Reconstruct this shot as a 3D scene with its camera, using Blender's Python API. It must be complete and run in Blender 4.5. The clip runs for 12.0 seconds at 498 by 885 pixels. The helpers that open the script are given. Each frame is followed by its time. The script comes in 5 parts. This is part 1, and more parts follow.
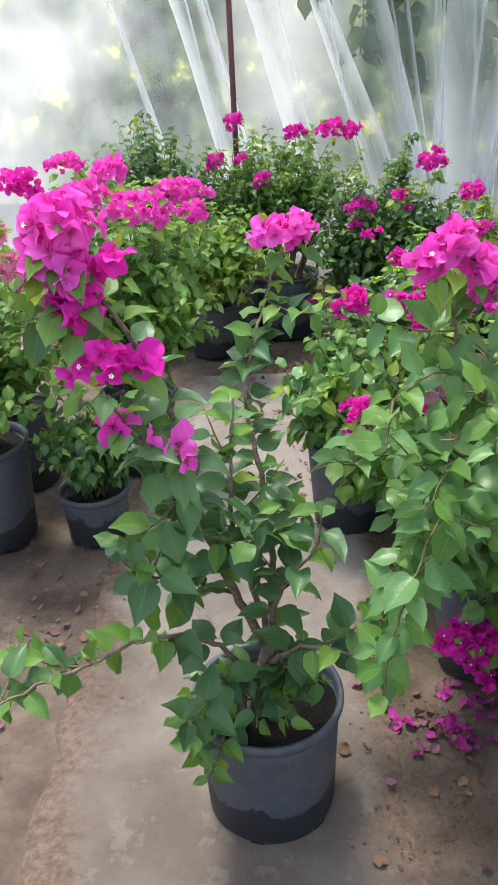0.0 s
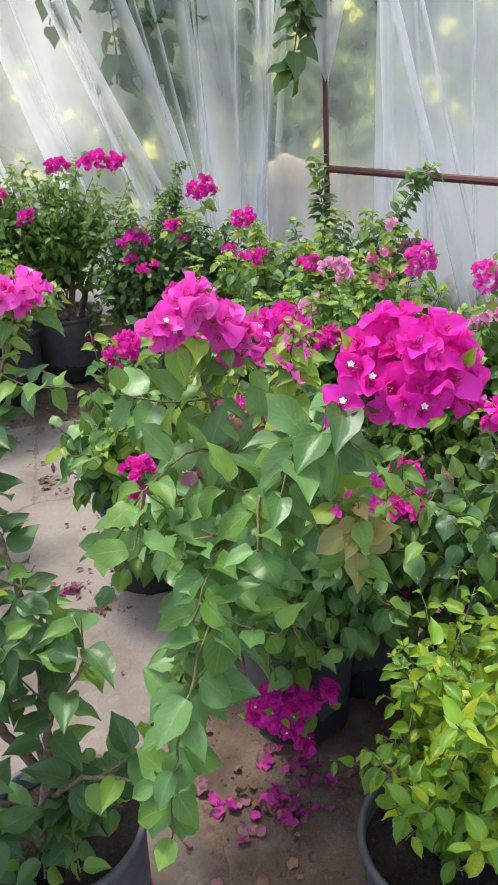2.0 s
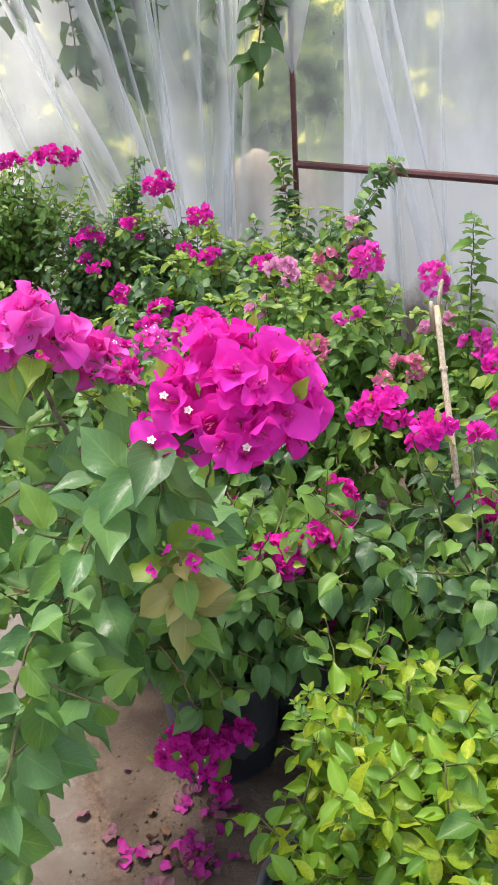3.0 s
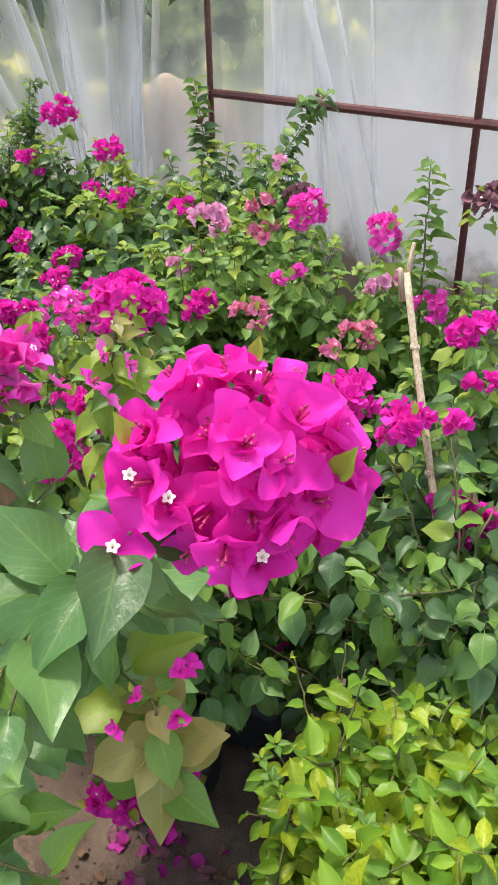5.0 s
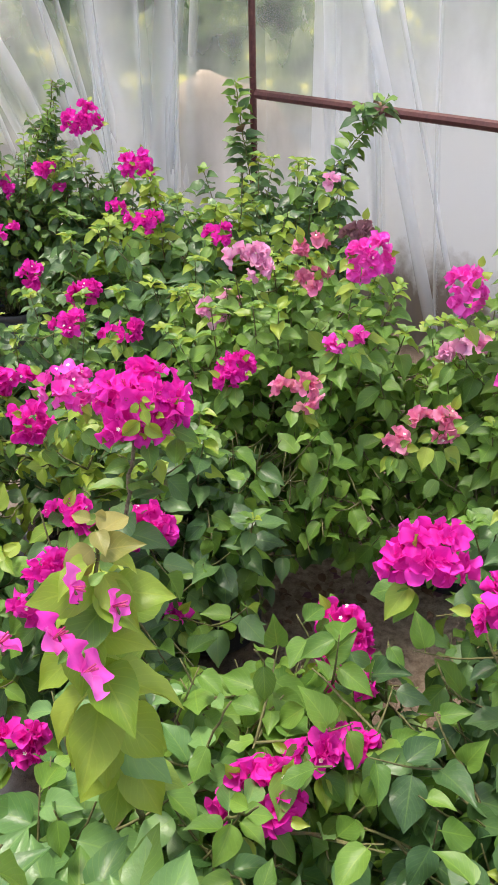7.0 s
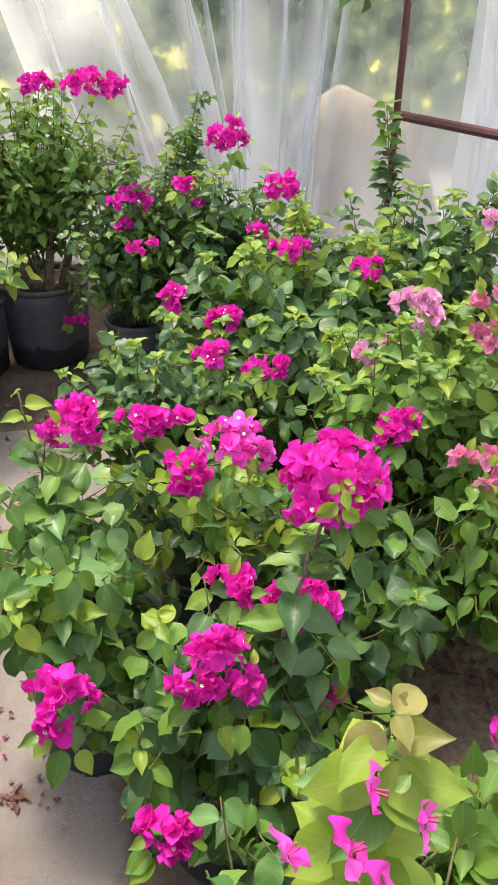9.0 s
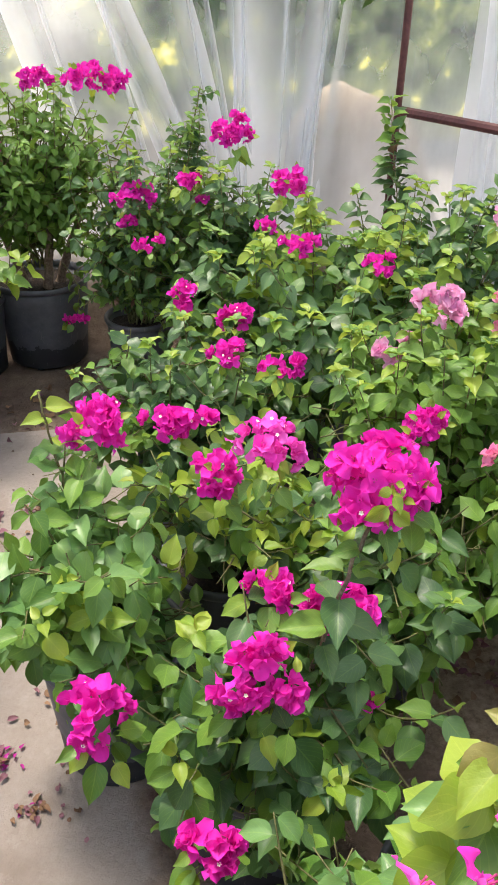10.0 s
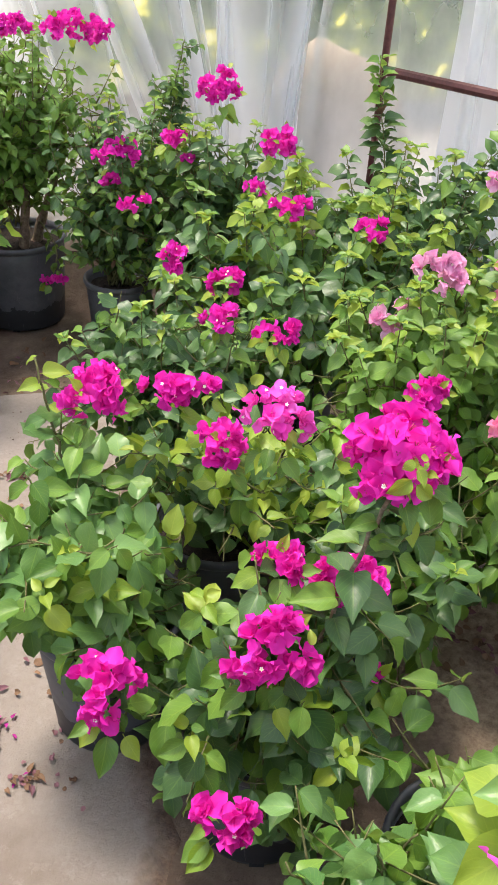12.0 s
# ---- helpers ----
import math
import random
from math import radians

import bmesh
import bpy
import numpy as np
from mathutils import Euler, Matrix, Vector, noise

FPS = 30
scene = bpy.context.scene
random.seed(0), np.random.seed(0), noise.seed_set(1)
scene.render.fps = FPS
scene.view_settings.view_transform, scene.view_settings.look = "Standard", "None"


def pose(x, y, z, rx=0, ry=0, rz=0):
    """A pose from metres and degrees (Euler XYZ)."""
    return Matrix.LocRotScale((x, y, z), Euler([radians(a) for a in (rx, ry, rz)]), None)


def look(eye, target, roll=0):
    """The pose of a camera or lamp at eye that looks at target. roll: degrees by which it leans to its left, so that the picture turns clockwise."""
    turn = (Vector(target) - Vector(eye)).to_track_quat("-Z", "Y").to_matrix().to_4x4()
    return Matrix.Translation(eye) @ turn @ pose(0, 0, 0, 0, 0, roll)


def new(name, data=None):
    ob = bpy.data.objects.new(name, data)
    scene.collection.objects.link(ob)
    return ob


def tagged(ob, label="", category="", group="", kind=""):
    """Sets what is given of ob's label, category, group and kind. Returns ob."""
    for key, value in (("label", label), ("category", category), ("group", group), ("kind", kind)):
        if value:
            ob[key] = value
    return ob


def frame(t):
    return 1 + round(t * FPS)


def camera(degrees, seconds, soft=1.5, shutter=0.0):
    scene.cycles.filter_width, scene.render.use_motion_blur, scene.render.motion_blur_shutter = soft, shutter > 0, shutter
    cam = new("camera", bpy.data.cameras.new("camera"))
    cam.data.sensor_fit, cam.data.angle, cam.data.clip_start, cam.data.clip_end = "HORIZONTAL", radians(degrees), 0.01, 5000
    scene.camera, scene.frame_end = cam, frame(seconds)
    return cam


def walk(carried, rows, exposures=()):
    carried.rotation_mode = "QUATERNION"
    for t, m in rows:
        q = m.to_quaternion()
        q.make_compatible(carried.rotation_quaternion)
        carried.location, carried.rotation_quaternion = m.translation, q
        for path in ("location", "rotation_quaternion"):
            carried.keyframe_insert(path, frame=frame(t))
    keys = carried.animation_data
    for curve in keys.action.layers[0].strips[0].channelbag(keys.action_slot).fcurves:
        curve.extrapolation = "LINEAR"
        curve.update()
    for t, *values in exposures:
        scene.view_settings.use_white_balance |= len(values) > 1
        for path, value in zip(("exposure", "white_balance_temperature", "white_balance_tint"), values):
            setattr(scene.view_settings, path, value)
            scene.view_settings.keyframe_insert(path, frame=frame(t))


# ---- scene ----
cam = camera(34.7, 12.0, soft=1.2)
PATH = [
    (0, (0.043, 0.044, 1.539), (-0.035, 1.831, 0.643), -3.0),
    (0.5, (0.061, 0.091, 1.547), (0.033, 1.887, 0.668), -3.2),
    (1, (0.073, 0.141, 1.557), (0.192, 1.937, 0.686), -3.1),
    (1.5, (0.107, 0.187, 1.565), (0.408, 1.96, 0.69), -3.7),
    (2, (0.179, 0.241, 1.552), (0.539, 2.002, 0.676), -3.8),
    (2.5, (0.311, 0.312, 1.538), (0.666, 2.075, 0.664), -4.0),
    (3, (0.402, 0.344, 1.519), (0.755, 2.103, 0.635), -3.9),
    (3.5, (0.438, 0.36, 1.502), (0.801, 2.099, 0.582), -3.7),
    (3.7, (0.445, 0.374, 1.491), (0.822, 2.096, 0.547), -3.6),
    (5.3, (0.389, 0.672, 1.498), (0.967, 2.276, 0.452), -1.1),
    (5.5, (0.385, 0.686, 1.498), (0.969, 2.282, 0.444), -1.3),
    (6, (0.417, 0.764, 1.504), (1.021, 2.346, 0.439), -1.4),
    (6.5, (0.508, 0.952, 1.501), (1.078, 2.55, 0.442), -1.9),
    (7, (0.528, 1.052, 1.506), (0.997, 2.682, 0.447), -1.4),
    (7.5, (0.494, 1.129, 1.525), (0.92, 2.77, 0.463), -1.4),
    (7.7, (0.465, 1.159, 1.531), (0.899, 2.796, 0.467), -1.1),
    (9.3, (0.366, 1.253, 1.537), (0.66, 2.929, 0.486), 1.1),
    (9.5, (0.346, 1.261, 1.534), (0.693, 2.928, 0.485), 0.5),
    (10, (0.314, 1.29, 1.523), (0.66, 2.953, 0.467), 1.1),
    (10.5, (0.318, 1.29, 1.52), (0.615, 2.958, 0.458), 0.7),
    (11, (0.329, 1.296, 1.51), (0.656, 2.95, 0.436), 1.2),
    (11.5, (0.315, 1.296, 1.511), (0.741, 2.911, 0.411), 3.1),
    (12, (0.249, 1.332, 1.515), (0.677, 2.926, 0.385), 3.3),
]
walk(cam, [(t, look(eye, target, roll)) for t, eye, target, roll in PATH], exposures=[(0.0, 1.18, 6350, 11), (2.5, 1.13, 6640, 14), (3.5, 1.22, 6750, 16), (5.5, 1.17, 6950, 16), (7.5, 1.32, 7050, 18), (9.5, 1.36, 7050, 17), (12.0, 1.42, 7050, 17)])

# ---- world, sun and large lights ----
world = bpy.data.worlds.new("sky")
scene.world = world
world.use_nodes = True
wn = world.node_tree
sky = wn.nodes.new("ShaderNodeTexSky")
sky.sky_type = "NISHITA"
sky.sun_disc = False
sky.sun_elevation = radians(73)
sky.sun_rotation = radians(-30)
wn.links.new(sky.outputs[0], wn.nodes["Background"].inputs[0])
wn.nodes["Background"].inputs[1].default_value = 0.15
sun_data = bpy.data.lights.new("sun", "SUN")
sun_data.energy, sun_data.angle, sun_data.color = 4.1, radians(14.0), (1.0, 0.95, 0.86)
sun = new("sun", sun_data)
sun.matrix_world = look((-1.46, 2.53, 9.56), (0.0, 0.0, 0.0))


# ---- material helpers ----
class Nodes:
    """Small wrapper that adds nodes to a material and links them."""

    def __init__(self, name):
        self.mat = bpy.data.materials.new(name)
        self.mat.use_nodes = True
        self.tree = self.mat.node_tree
        self.tree.nodes.clear()
        self.out = self.tree.nodes.new("ShaderNodeOutputMaterial")

    def add(self, kind, **inputs):
        node = self.tree.nodes.new(kind)
        for key, value in inputs.items():
            self.put(node, key.replace("_", " "), value)
        return node

    def put(self, node, key, value):
        socket = node.inputs[int(key[1:])] if key[0] == "#" else node.inputs[key]
        if isinstance(value, bpy.types.NodeSocket):
            self.tree.links.new(value, socket)
        else:
            socket.default_value = value

    def noise(self, scale, detail=4.0, rough=0.55, vector=None):
        node = self.add("ShaderNodeTexNoise", Scale=scale, Detail=detail, Roughness=rough)
        if vector is not None:
            self.put(node, "Vector", vector)
        return node.outputs[0]

    def object_coords(self):
        return self.add("ShaderNodeTexCoord").outputs["Object"]

    def place(self):
        return self.add("ShaderNodeNewGeometry").outputs["Position"]

    def ramp(self, fac, *stops):
        node = self.add("ShaderNodeValToRGB", Fac=fac)
        ramp = node.color_ramp
        while len(ramp.elements) < len(stops):
            ramp.elements.new(0.5)
        for element, (at, colour) in zip(ramp.elements, stops):
            element.position = at
            element.color = (*colour, 1.0) if len(colour) == 3 else colour
        return node.outputs[0]

    def mix(self, fac, a, b):
        node = self.tree.nodes.new("ShaderNodeMix")
        node.data_type = "RGBA"
        for socket, value in ((node.inputs[0], fac), (node.inputs[6], a), (node.inputs[7], b)):
            if isinstance(value, bpy.types.NodeSocket):
                self.tree.links.new(value, socket)
            else:
                socket.default_value = (*value, 1.0) if isinstance(value, tuple) and len(value) == 3 else value
        return node.outputs[2]

    def math(self, op, a, b=0.0, clamp=False):
        node = self.tree.nodes.new("ShaderNodeMath")
        node.operation, node.use_clamp = op, clamp
        for socket, value in zip(node.inputs, (a, b)):
            if isinstance(value, bpy.types.NodeSocket):
                self.tree.links.new(value, socket)
            else:
                socket.default_value = value
        return node.outputs[0]

    def bump(self, height, strength=0.3, distance=0.01):
        return self.add("ShaderNodeBump", Height=height, Strength=strength, Distance=distance).outputs[0]

    def blend(self, fac, a, b):
        node = self.add("ShaderNodeMixShader")
        for n, value in enumerate((fac, a, b)):
            self.put(node, f"#{n}", value)
        return node.outputs[0]

    def surface(self, shader):
        self.tree.links.new(shader, self.out.inputs["Surface"])
        return self.mat


def leaf_material(name, deep, light, glow, single, through_light=0.3, vein=0.25, rough=0.42, blotch=None, gloss=0.5):
    """A leaf or bract: colour varies from piece to piece, veins run along it, and light shines through."""
    n = Nodes(name)
    if single:
        rnd = n.add("ShaderNodeObjectInfo").outputs["Random"]
    else:
        rnd = n.add("ShaderNodeNewGeometry").outputs["Random Per Island"]
    uv = n.add("ShaderNodeUVMap").outputs[0]
    parts = n.add("ShaderNodeSeparateXYZ", Vector=uv)
    u = n.math("ABSOLUTE", n.math("SUBTRACT", parts.outputs[0], 0.5))
    v = parts.outputs[1]
    col = n.mix(rnd, deep, light)
    pos = n.place()
    patchy = n.noise(55.0, 3.0, vector=pos)
    col = n.mix(n.math("MULTIPLY", patchy, 0.35), col, light)
    if blotch:
        spots = n.math("GREATER_THAN", n.noise(210.0, 4.0, 0.65, vector=pos), 0.52)
        col = n.mix(n.math("MULTIPLY", spots, 0.42), col, blotch)
    mid = n.math("LESS_THAN", u, 0.022)
    side = n.math("SINE", n.math("MULTIPLY", n.math("SUBTRACT", v, n.math("MULTIPLY", u, 0.9)), 42.0))
    side = n.math("MULTIPLY", n.math("GREATER_THAN", side, 0.9), 0.5)
    veins = n.math("MULTIPLY", n.math("MAXIMUM", mid, side), vein)
    col = n.mix(veins, col, glow)
    height = n.math("ADD", n.noise(150.0, 3.0, vector=pos), n.math("MULTIPLY", n.math("MAXIMUM", mid, side), -0.6))
    body = n.add("ShaderNodeBsdfPrincipled", Base_Color=col, Roughness=rough, Normal=n.bump(height, 0.28, 0.003))
    body.inputs["Specular IOR Level"].default_value = gloss
    shine = n.add("ShaderNodeBsdfTranslucent", Color=n.mix(0.55, col, glow))
    return n.surface(n.blend(through_light, body.outputs[0], shine.outputs[0]))


def leaf_pair(name, *args, **kw):
    return leaf_material(name, *args, single=True, **kw), leaf_material(name + " joined", *args, single=False, **kw)


MATURE = leaf_pair("mature leaf", (0.016, 0.066, 0.026), (0.108, 0.222, 0.074), (0.24, 0.42, 0.08), through_light=0.26, rough=0.38)
# A lighter mature leaf: the sky's reflection is put into its base colour.
SHEENED = leaf_pair("leaf with painted sky sheen", (0.048, 0.158, 0.044), (0.182, 0.350, 0.112), (0.34, 0.52, 0.10), through_light=0.28, rough=0.36)
FRESH = leaf_pair("fresh leaf", (0.046, 0.148, 0.026), (0.172, 0.328, 0.054), (0.40, 0.58, 0.08), through_light=0.30, rough=0.45)
YOUNG = leaf_pair("young leaf", (0.150, 0.300, 0.030), (0.310, 0.420, 0.055), (0.55, 0.62, 0.08), through_light=0.35)
BRONZE = leaf_pair("bronze young leaf", (0.150, 0.190, 0.030), (0.360, 0.330, 0.110), (0.55, 0.45, 0.12), through_light=0.32)
YELLOW = leaf_pair("variegated leaf", (0.075, 0.220, 0.016), (0.410, 0.500, 0.026), (0.70, 0.74, 0.05), through_light=0.34, blotch=(0.08, 0.22, 0.018))
LIME = leaf_pair("lime leaf", (0.056, 0.185, 0.020), (0.230, 0.420, 0.034), (0.45, 0.62, 0.06), through_light=0.30)
MAGENTA = leaf_pair("magenta bract", (0.665, 0.004, 0.345), (0.940, 0.058, 0.600), (0.98, 0.06, 0.60), through_light=0.36, vein=0.16, rough=0.62, gloss=0.25)
ROSE = leaf_pair("rose bract", (0.840, 0.014, 0.500), (0.960, 0.190, 0.710), (0.99, 0.14, 0.63), through_light=0.38, vein=0.14, rough=0.62, gloss=0.25)
PINK = leaf_pair("pale pink bract", (0.800, 0.270, 0.540), (0.910, 0.520, 0.730), (0.95, 0.55, 0.74), through_light=0.36, vein=0.15, rough=0.6)
SALMON = leaf_pair("salmon bract", (0.780, 0.100, 0.380), (0.860, 0.360, 0.520), (0.88, 0.50, 0.46), through_light=0.36, vein=0.2, rough=0.6)
DRIED = leaf_pair("dried bract", (0.140, 0.050, 0.080), (0.300, 0.140, 0.170), (0.40, 0.25, 0.20), through_light=0.2, vein=0.3, rough=0.75)
BROWN = leaf_pair("dead leaf", (0.090, 0.045, 0.025), (0.270, 0.160, 0.090), (0.35, 0.22, 0.12), through_light=0.1, vein=0.4, rough=0.8)
OUTSIDE = leaf_pair("large tree leaf", (0.035, 0.095, 0.030), (0.070, 0.160, 0.040), (0.25, 0.42, 0.05), through_light=0.25)


def petal_material():
    n = Nodes("cream flower")
    body = n.add("ShaderNodeBsdfPrincipled", Base_Color=n.ramp(n.noise(400.0, 2.0, vector=n.place()), (0.3, (0.85, 0.80, 0.55)), (0.6, (0.92, 0.90, 0.82))), Roughness=0.6)
    return n.surface(body.outputs[0])


def bud_material():
    n = Nodes("crimson flower tube")
    col = n.ramp(n.noise(300.0, 2.0, vector=n.place()), (0.35, (0.30, 0.012, 0.10)), (0.65, (0.62, 0.09, 0.22)))
    return n.surface(n.add("ShaderNodeBsdfPrincipled", Base_Color=col, Roughness=0.6).outputs[0])


def bark_material(name, dark, light, scale=90.0):
    n = Nodes(name)
    pos = n.place()
    grain = n.noise(scale, 6.0, 0.65, vector=pos)
    col = n.ramp(grain, (0.3, dark), (0.7, light))
    body = n.add("ShaderNodeBsdfPrincipled", Base_Color=col, Roughness=0.85, Normal=n.bump(grain, 0.7, 0.006))
    return n.surface(body.outputs[0])


def pot_material():
    n = Nodes("dusty grey plastic")
    pos = n.object_coords()
    height = n.add("ShaderNodeSeparateXYZ", Vector=pos).outputs[2]
    cloud = n.noise(9.0, 5.0, 0.6, vector=pos)
    line = n.math("ADD", height, n.math("MULTIPLY", n.math("SUBTRACT", cloud, 0.5), 0.16))
    wet = n.math("LESS_THAN", line, 0.10)
    dust = n.math("MULTIPLY", n.noise(30.0, 6.0, 0.7, vector=pos), 0.9)
    col = n.mix(dust, (0.036, 0.041, 0.048), (0.130, 0.142, 0.160))
    col = n.mix(n.math("MULTIPLY", wet, 0.85), col, (0.012, 0.013, 0.015))
    scratch = n.noise(70.0, 3.0, 0.8, vector=n.add("ShaderNodeMapping", Vector=pos, Scale=(1.0, 1.0, 0.15)).outputs[0])
    col = n.mix(n.math("MULTIPLY", n.math("GREATER_THAN", scratch, 0.66), 0.35), col, (0.20, 0.20, 0.20))
    body = n.add("ShaderNodeBsdfPrincipled", Base_Color=col, Roughness=n.math("ADD", n.math("MULTIPLY", cloud, 0.3), 0.38), Normal=n.bump(cloud, 0.12, 0.01))
    return n.surface(body.outputs[0])


def soil_material():
    n = Nodes("dark potting soil")
    pos = n.place()
    grit = n.noise(120.0, 8.0, 0.75, vector=pos)
    col = n.ramp(grit, (0.38, (0.012, 0.009, 0.007)), (0.58, (0.042, 0.028, 0.019)), (0.76, (0.15, 0.10, 0.065)))
    body = n.add("ShaderNodeBsdfPrincipled", Base_Color=col, Roughness=0.95, Normal=n.bump(grit, 1.0, 0.02))
    return n.surface(body.outputs[0])


def earth_material():
    n = Nodes("trodden earth")
    pos = n.place()
    wide = n.noise(4.0, 8.0, 0.68, vector=pos)
    grit = n.noise(45.0, 8.0, 0.7, vector=pos)
    col = n.ramp(wide, (0.35, (0.098, 0.068, 0.048)), (0.52, (0.200, 0.148, 0.107)), (0.68, (0.33, 0.258, 0.190)))
    col = n.mix(n.math("MULTIPLY", grit, 0.6), col, (0.085, 0.055, 0.038))
    # Paler patch round this spot: sunlight on the soil, painted into its colour.
    off = n.add("ShaderNodeVectorMath")
    off.operation = "DISTANCE"
    n.put(off, "#0", pos)
    off.inputs[1].default_value = (1.25, 2.50, 0.0)
    dry = n.math("SUBTRACT", n.math("ADD", n.math("MULTIPLY", wide, 0.6), 0.55), n.math("MULTIPLY", off.outputs["Value"], 1.9))
    col = n.mix(n.math("MULTIPLY", dry, 2.2, clamp=True), col, n.ramp(grit, (0.35, (0.20, 0.14, 0.09)), (0.62, (0.46, 0.36, 0.25))))
    body = n.add("ShaderNodeBsdfPrincipled", Base_Color=col, Roughness=0.95, Normal=n.bump(n.math("ADD", grit, wide), 0.8, 0.02))
    return n.surface(body.outputs[0])


def concrete_material():
    """Worn concrete; soil lies over it in patches and along its edges, and shade is painted in with it."""
    n = Nodes("stained concrete")
    pos = n.place()
    # Darker towards the near end: soil stain, with shade put into the colour.
    trodden = n.math("MULTIPLY", n.math("SUBTRACT", n.add("ShaderNodeSeparateXYZ", Vector=pos).outputs[1], 1.72), 0.26)
    wide = n.math("ADD", n.noise(2.6, 7.0, 0.62, vector=pos), n.math("MINIMUM", trodden, 0.17))
    fine = n.noise(60.0, 6.0, 0.7, vector=pos)
    col = n.ramp(wide, (0.30, (0.115, 0.086, 0.063)), (0.50, (0.215, 0.180, 0.150)), (0.70, (0.325, 0.290, 0.255)))
    col = n.mix(n.math("MULTIPLY", fine, 0.60), col, (0.17, 0.135, 0.105))
    scuff = n.math("GREATER_THAN", n.noise(11.0, 8.0, 0.75, vector=pos), 0.57)
    col = n.mix(n.math("MULTIPLY", scuff, 0.12), col, (0.44, 0.41, 0.37))
    cell = n.add("ShaderNodeTexVoronoi", Vector=pos, Scale=0.55)
    cell.feature = "DISTANCE_TO_EDGE"
    crack = n.math("LESS_THAN", n.math("ADD", cell.outputs[0], n.math("MULTIPLY", n.math("SUBTRACT", n.noise(14.0, 4.0, vector=pos), 0.5), 0.04)), 0.003)
    col = n.mix(n.math("MULTIPLY", crack, 0.5), col, (0.12, 0.09, 0.07))
    u = n.add("ShaderNodeSeparateXYZ", Vector=n.add("ShaderNodeUVMap").outputs[0]).outputs[0]
    # Soil along both edges; wider on the left, where it also paints shade.
    middle = n.math("MINIMUM", u, n.math("MULTIPLY", n.math("SUBTRACT", 1.0, u), 2.0))
    soil_shade = n.math("SUBTRACT", n.math("ADD", n.math("MULTIPLY", n.noise(3.5, 8.0, 0.68, vector=pos), 0.70), -0.08), n.math("MULTIPLY", middle, 1.25))
    soil_shade = n.math("MULTIPLY", soil_shade, 6.0, clamp=True)
    soil = n.ramp(n.noise(45.0, 8.0, 0.7, vector=pos), (0.35, (0.085, 0.055, 0.038)), (0.65, (0.21, 0.145, 0.10)))
    col = n.mix(soil_shade, col, soil)
    body = n.add("ShaderNodeBsdfPrincipled", Base_Color=col, Roughness=0.85, Normal=n.bump(n.math("SUBTRACT", fine, crack), 0.7, 0.008))
    return n.surface(body.outputs[0])


def film_material(name, veil, tint, fold=False, low=1.05):
    """Greenhouse film: partly clear, partly milky, with a soft gloss. veil: how milky; low: dust towards the floor."""
    n = Nodes(name)
    pos = n.place()
    streak = n.noise(1.6, 4.0, 0.55, vector=n.add("ShaderNodeMapping", Vector=pos, Scale=(2.2, 2.2, 0.8)).outputs[0])
    dirt = n.noise(7.0, 5.0, 0.6, vector=pos)
    splash = n.math("MULTIPLY", n.math("SUBTRACT", 1.30, n.add("ShaderNodeSeparateXYZ", Vector=pos).outputs[2], clamp=True), low)
    milk = n.math("ADD", n.math("MULTIPLY", n.math("SUBTRACT", streak, 0.5), 0.55), n.math("ADD", n.math("MULTIPLY", n.math("SUBTRACT", dirt, 0.5), 0.22), veil))
    milk = n.math("ADD", milk, splash, clamp=True)
    if fold:
        u = n.add("ShaderNodeSeparateXYZ", Vector=n.add("ShaderNodeUVMap").outputs[0]).outputs[0]
        soft = n.math("POWER", n.math("SUBTRACT", 1.0, u, clamp=True), 0.9)
        milk = n.math("MULTIPLY", milk, n.math("ADD", n.math("MULTIPLY", soft, 0.92), 0.02), clamp=True)
    mud = n.math("ADD", n.add("ShaderNodeSeparateXYZ", Vector=pos).outputs[2], n.math("MULTIPLY", n.math("SUBTRACT", n.noise(4.0, 6.0, 0.65, vector=pos), 0.5), 0.5))
    mud = n.math("MULTIPLY", n.math("SUBTRACT", 0.40, mud), 6.0, clamp=True)
    mud = n.math("MULTIPLY", mud, 0.9 if low else 0.0)
    stained = n.mix(mud, (*tint, 1.0), (0.13, 0.095, 0.065, 1.0))
    clear = n.add("ShaderNodeBsdfTransparent", Color=(0.95, 0.96, 0.97, 1.0))
    white = n.add("ShaderNodeBsdfTranslucent", Color=stained)
    front = n.add("ShaderNodeBsdfPrincipled", Base_Color=stained, Roughness=0.25, Normal=n.bump(n.math("ADD", streak, n.math("MULTIPLY", dirt, 0.3)), 0.25, 0.03))
    scatter = n.blend(0.35 if fold else 0.5, white.outputs[0], front.outputs[0])
    return n.surface(n.blend(milk, clear.outputs[0], scatter))


def steel_material():
    n = Nodes("rusty painted steel")
    pos = n.place()
    spots = n.noise(40.0, 6.0, 0.7, vector=pos)
    col = n.ramp(spots, (0.35, (0.075, 0.022, 0.022)), (0.6, (0.125, 0.040, 0.036)), (0.75, (0.20, 0.085, 0.055)))
    body = n.add("ShaderNodeBsdfPrincipled", Base_Color=col, Roughness=0.55, Normal=n.bump(spots, 0.3, 0.003))
    return n.surface(body.outputs[0])


def cane_material():
    n = Nodes("bleached cane")
    pos = n.place()
    grain = n.noise(60.0, 5.0, 0.6, vector=n.add("ShaderNodeMapping", Vector=pos, Scale=(4.0, 4.0, 0.4)).outputs[0])
    body = n.add("ShaderNodeBsdfPrincipled", Base_Color=n.ramp(grain, (0.3, (0.34, 0.25, 0.15)), (0.65, (0.68, 0.58, 0.42))), Roughness=0.7, Normal=n.bump(grain, 0.4, 0.003))
    return n.surface(body.outputs[0])


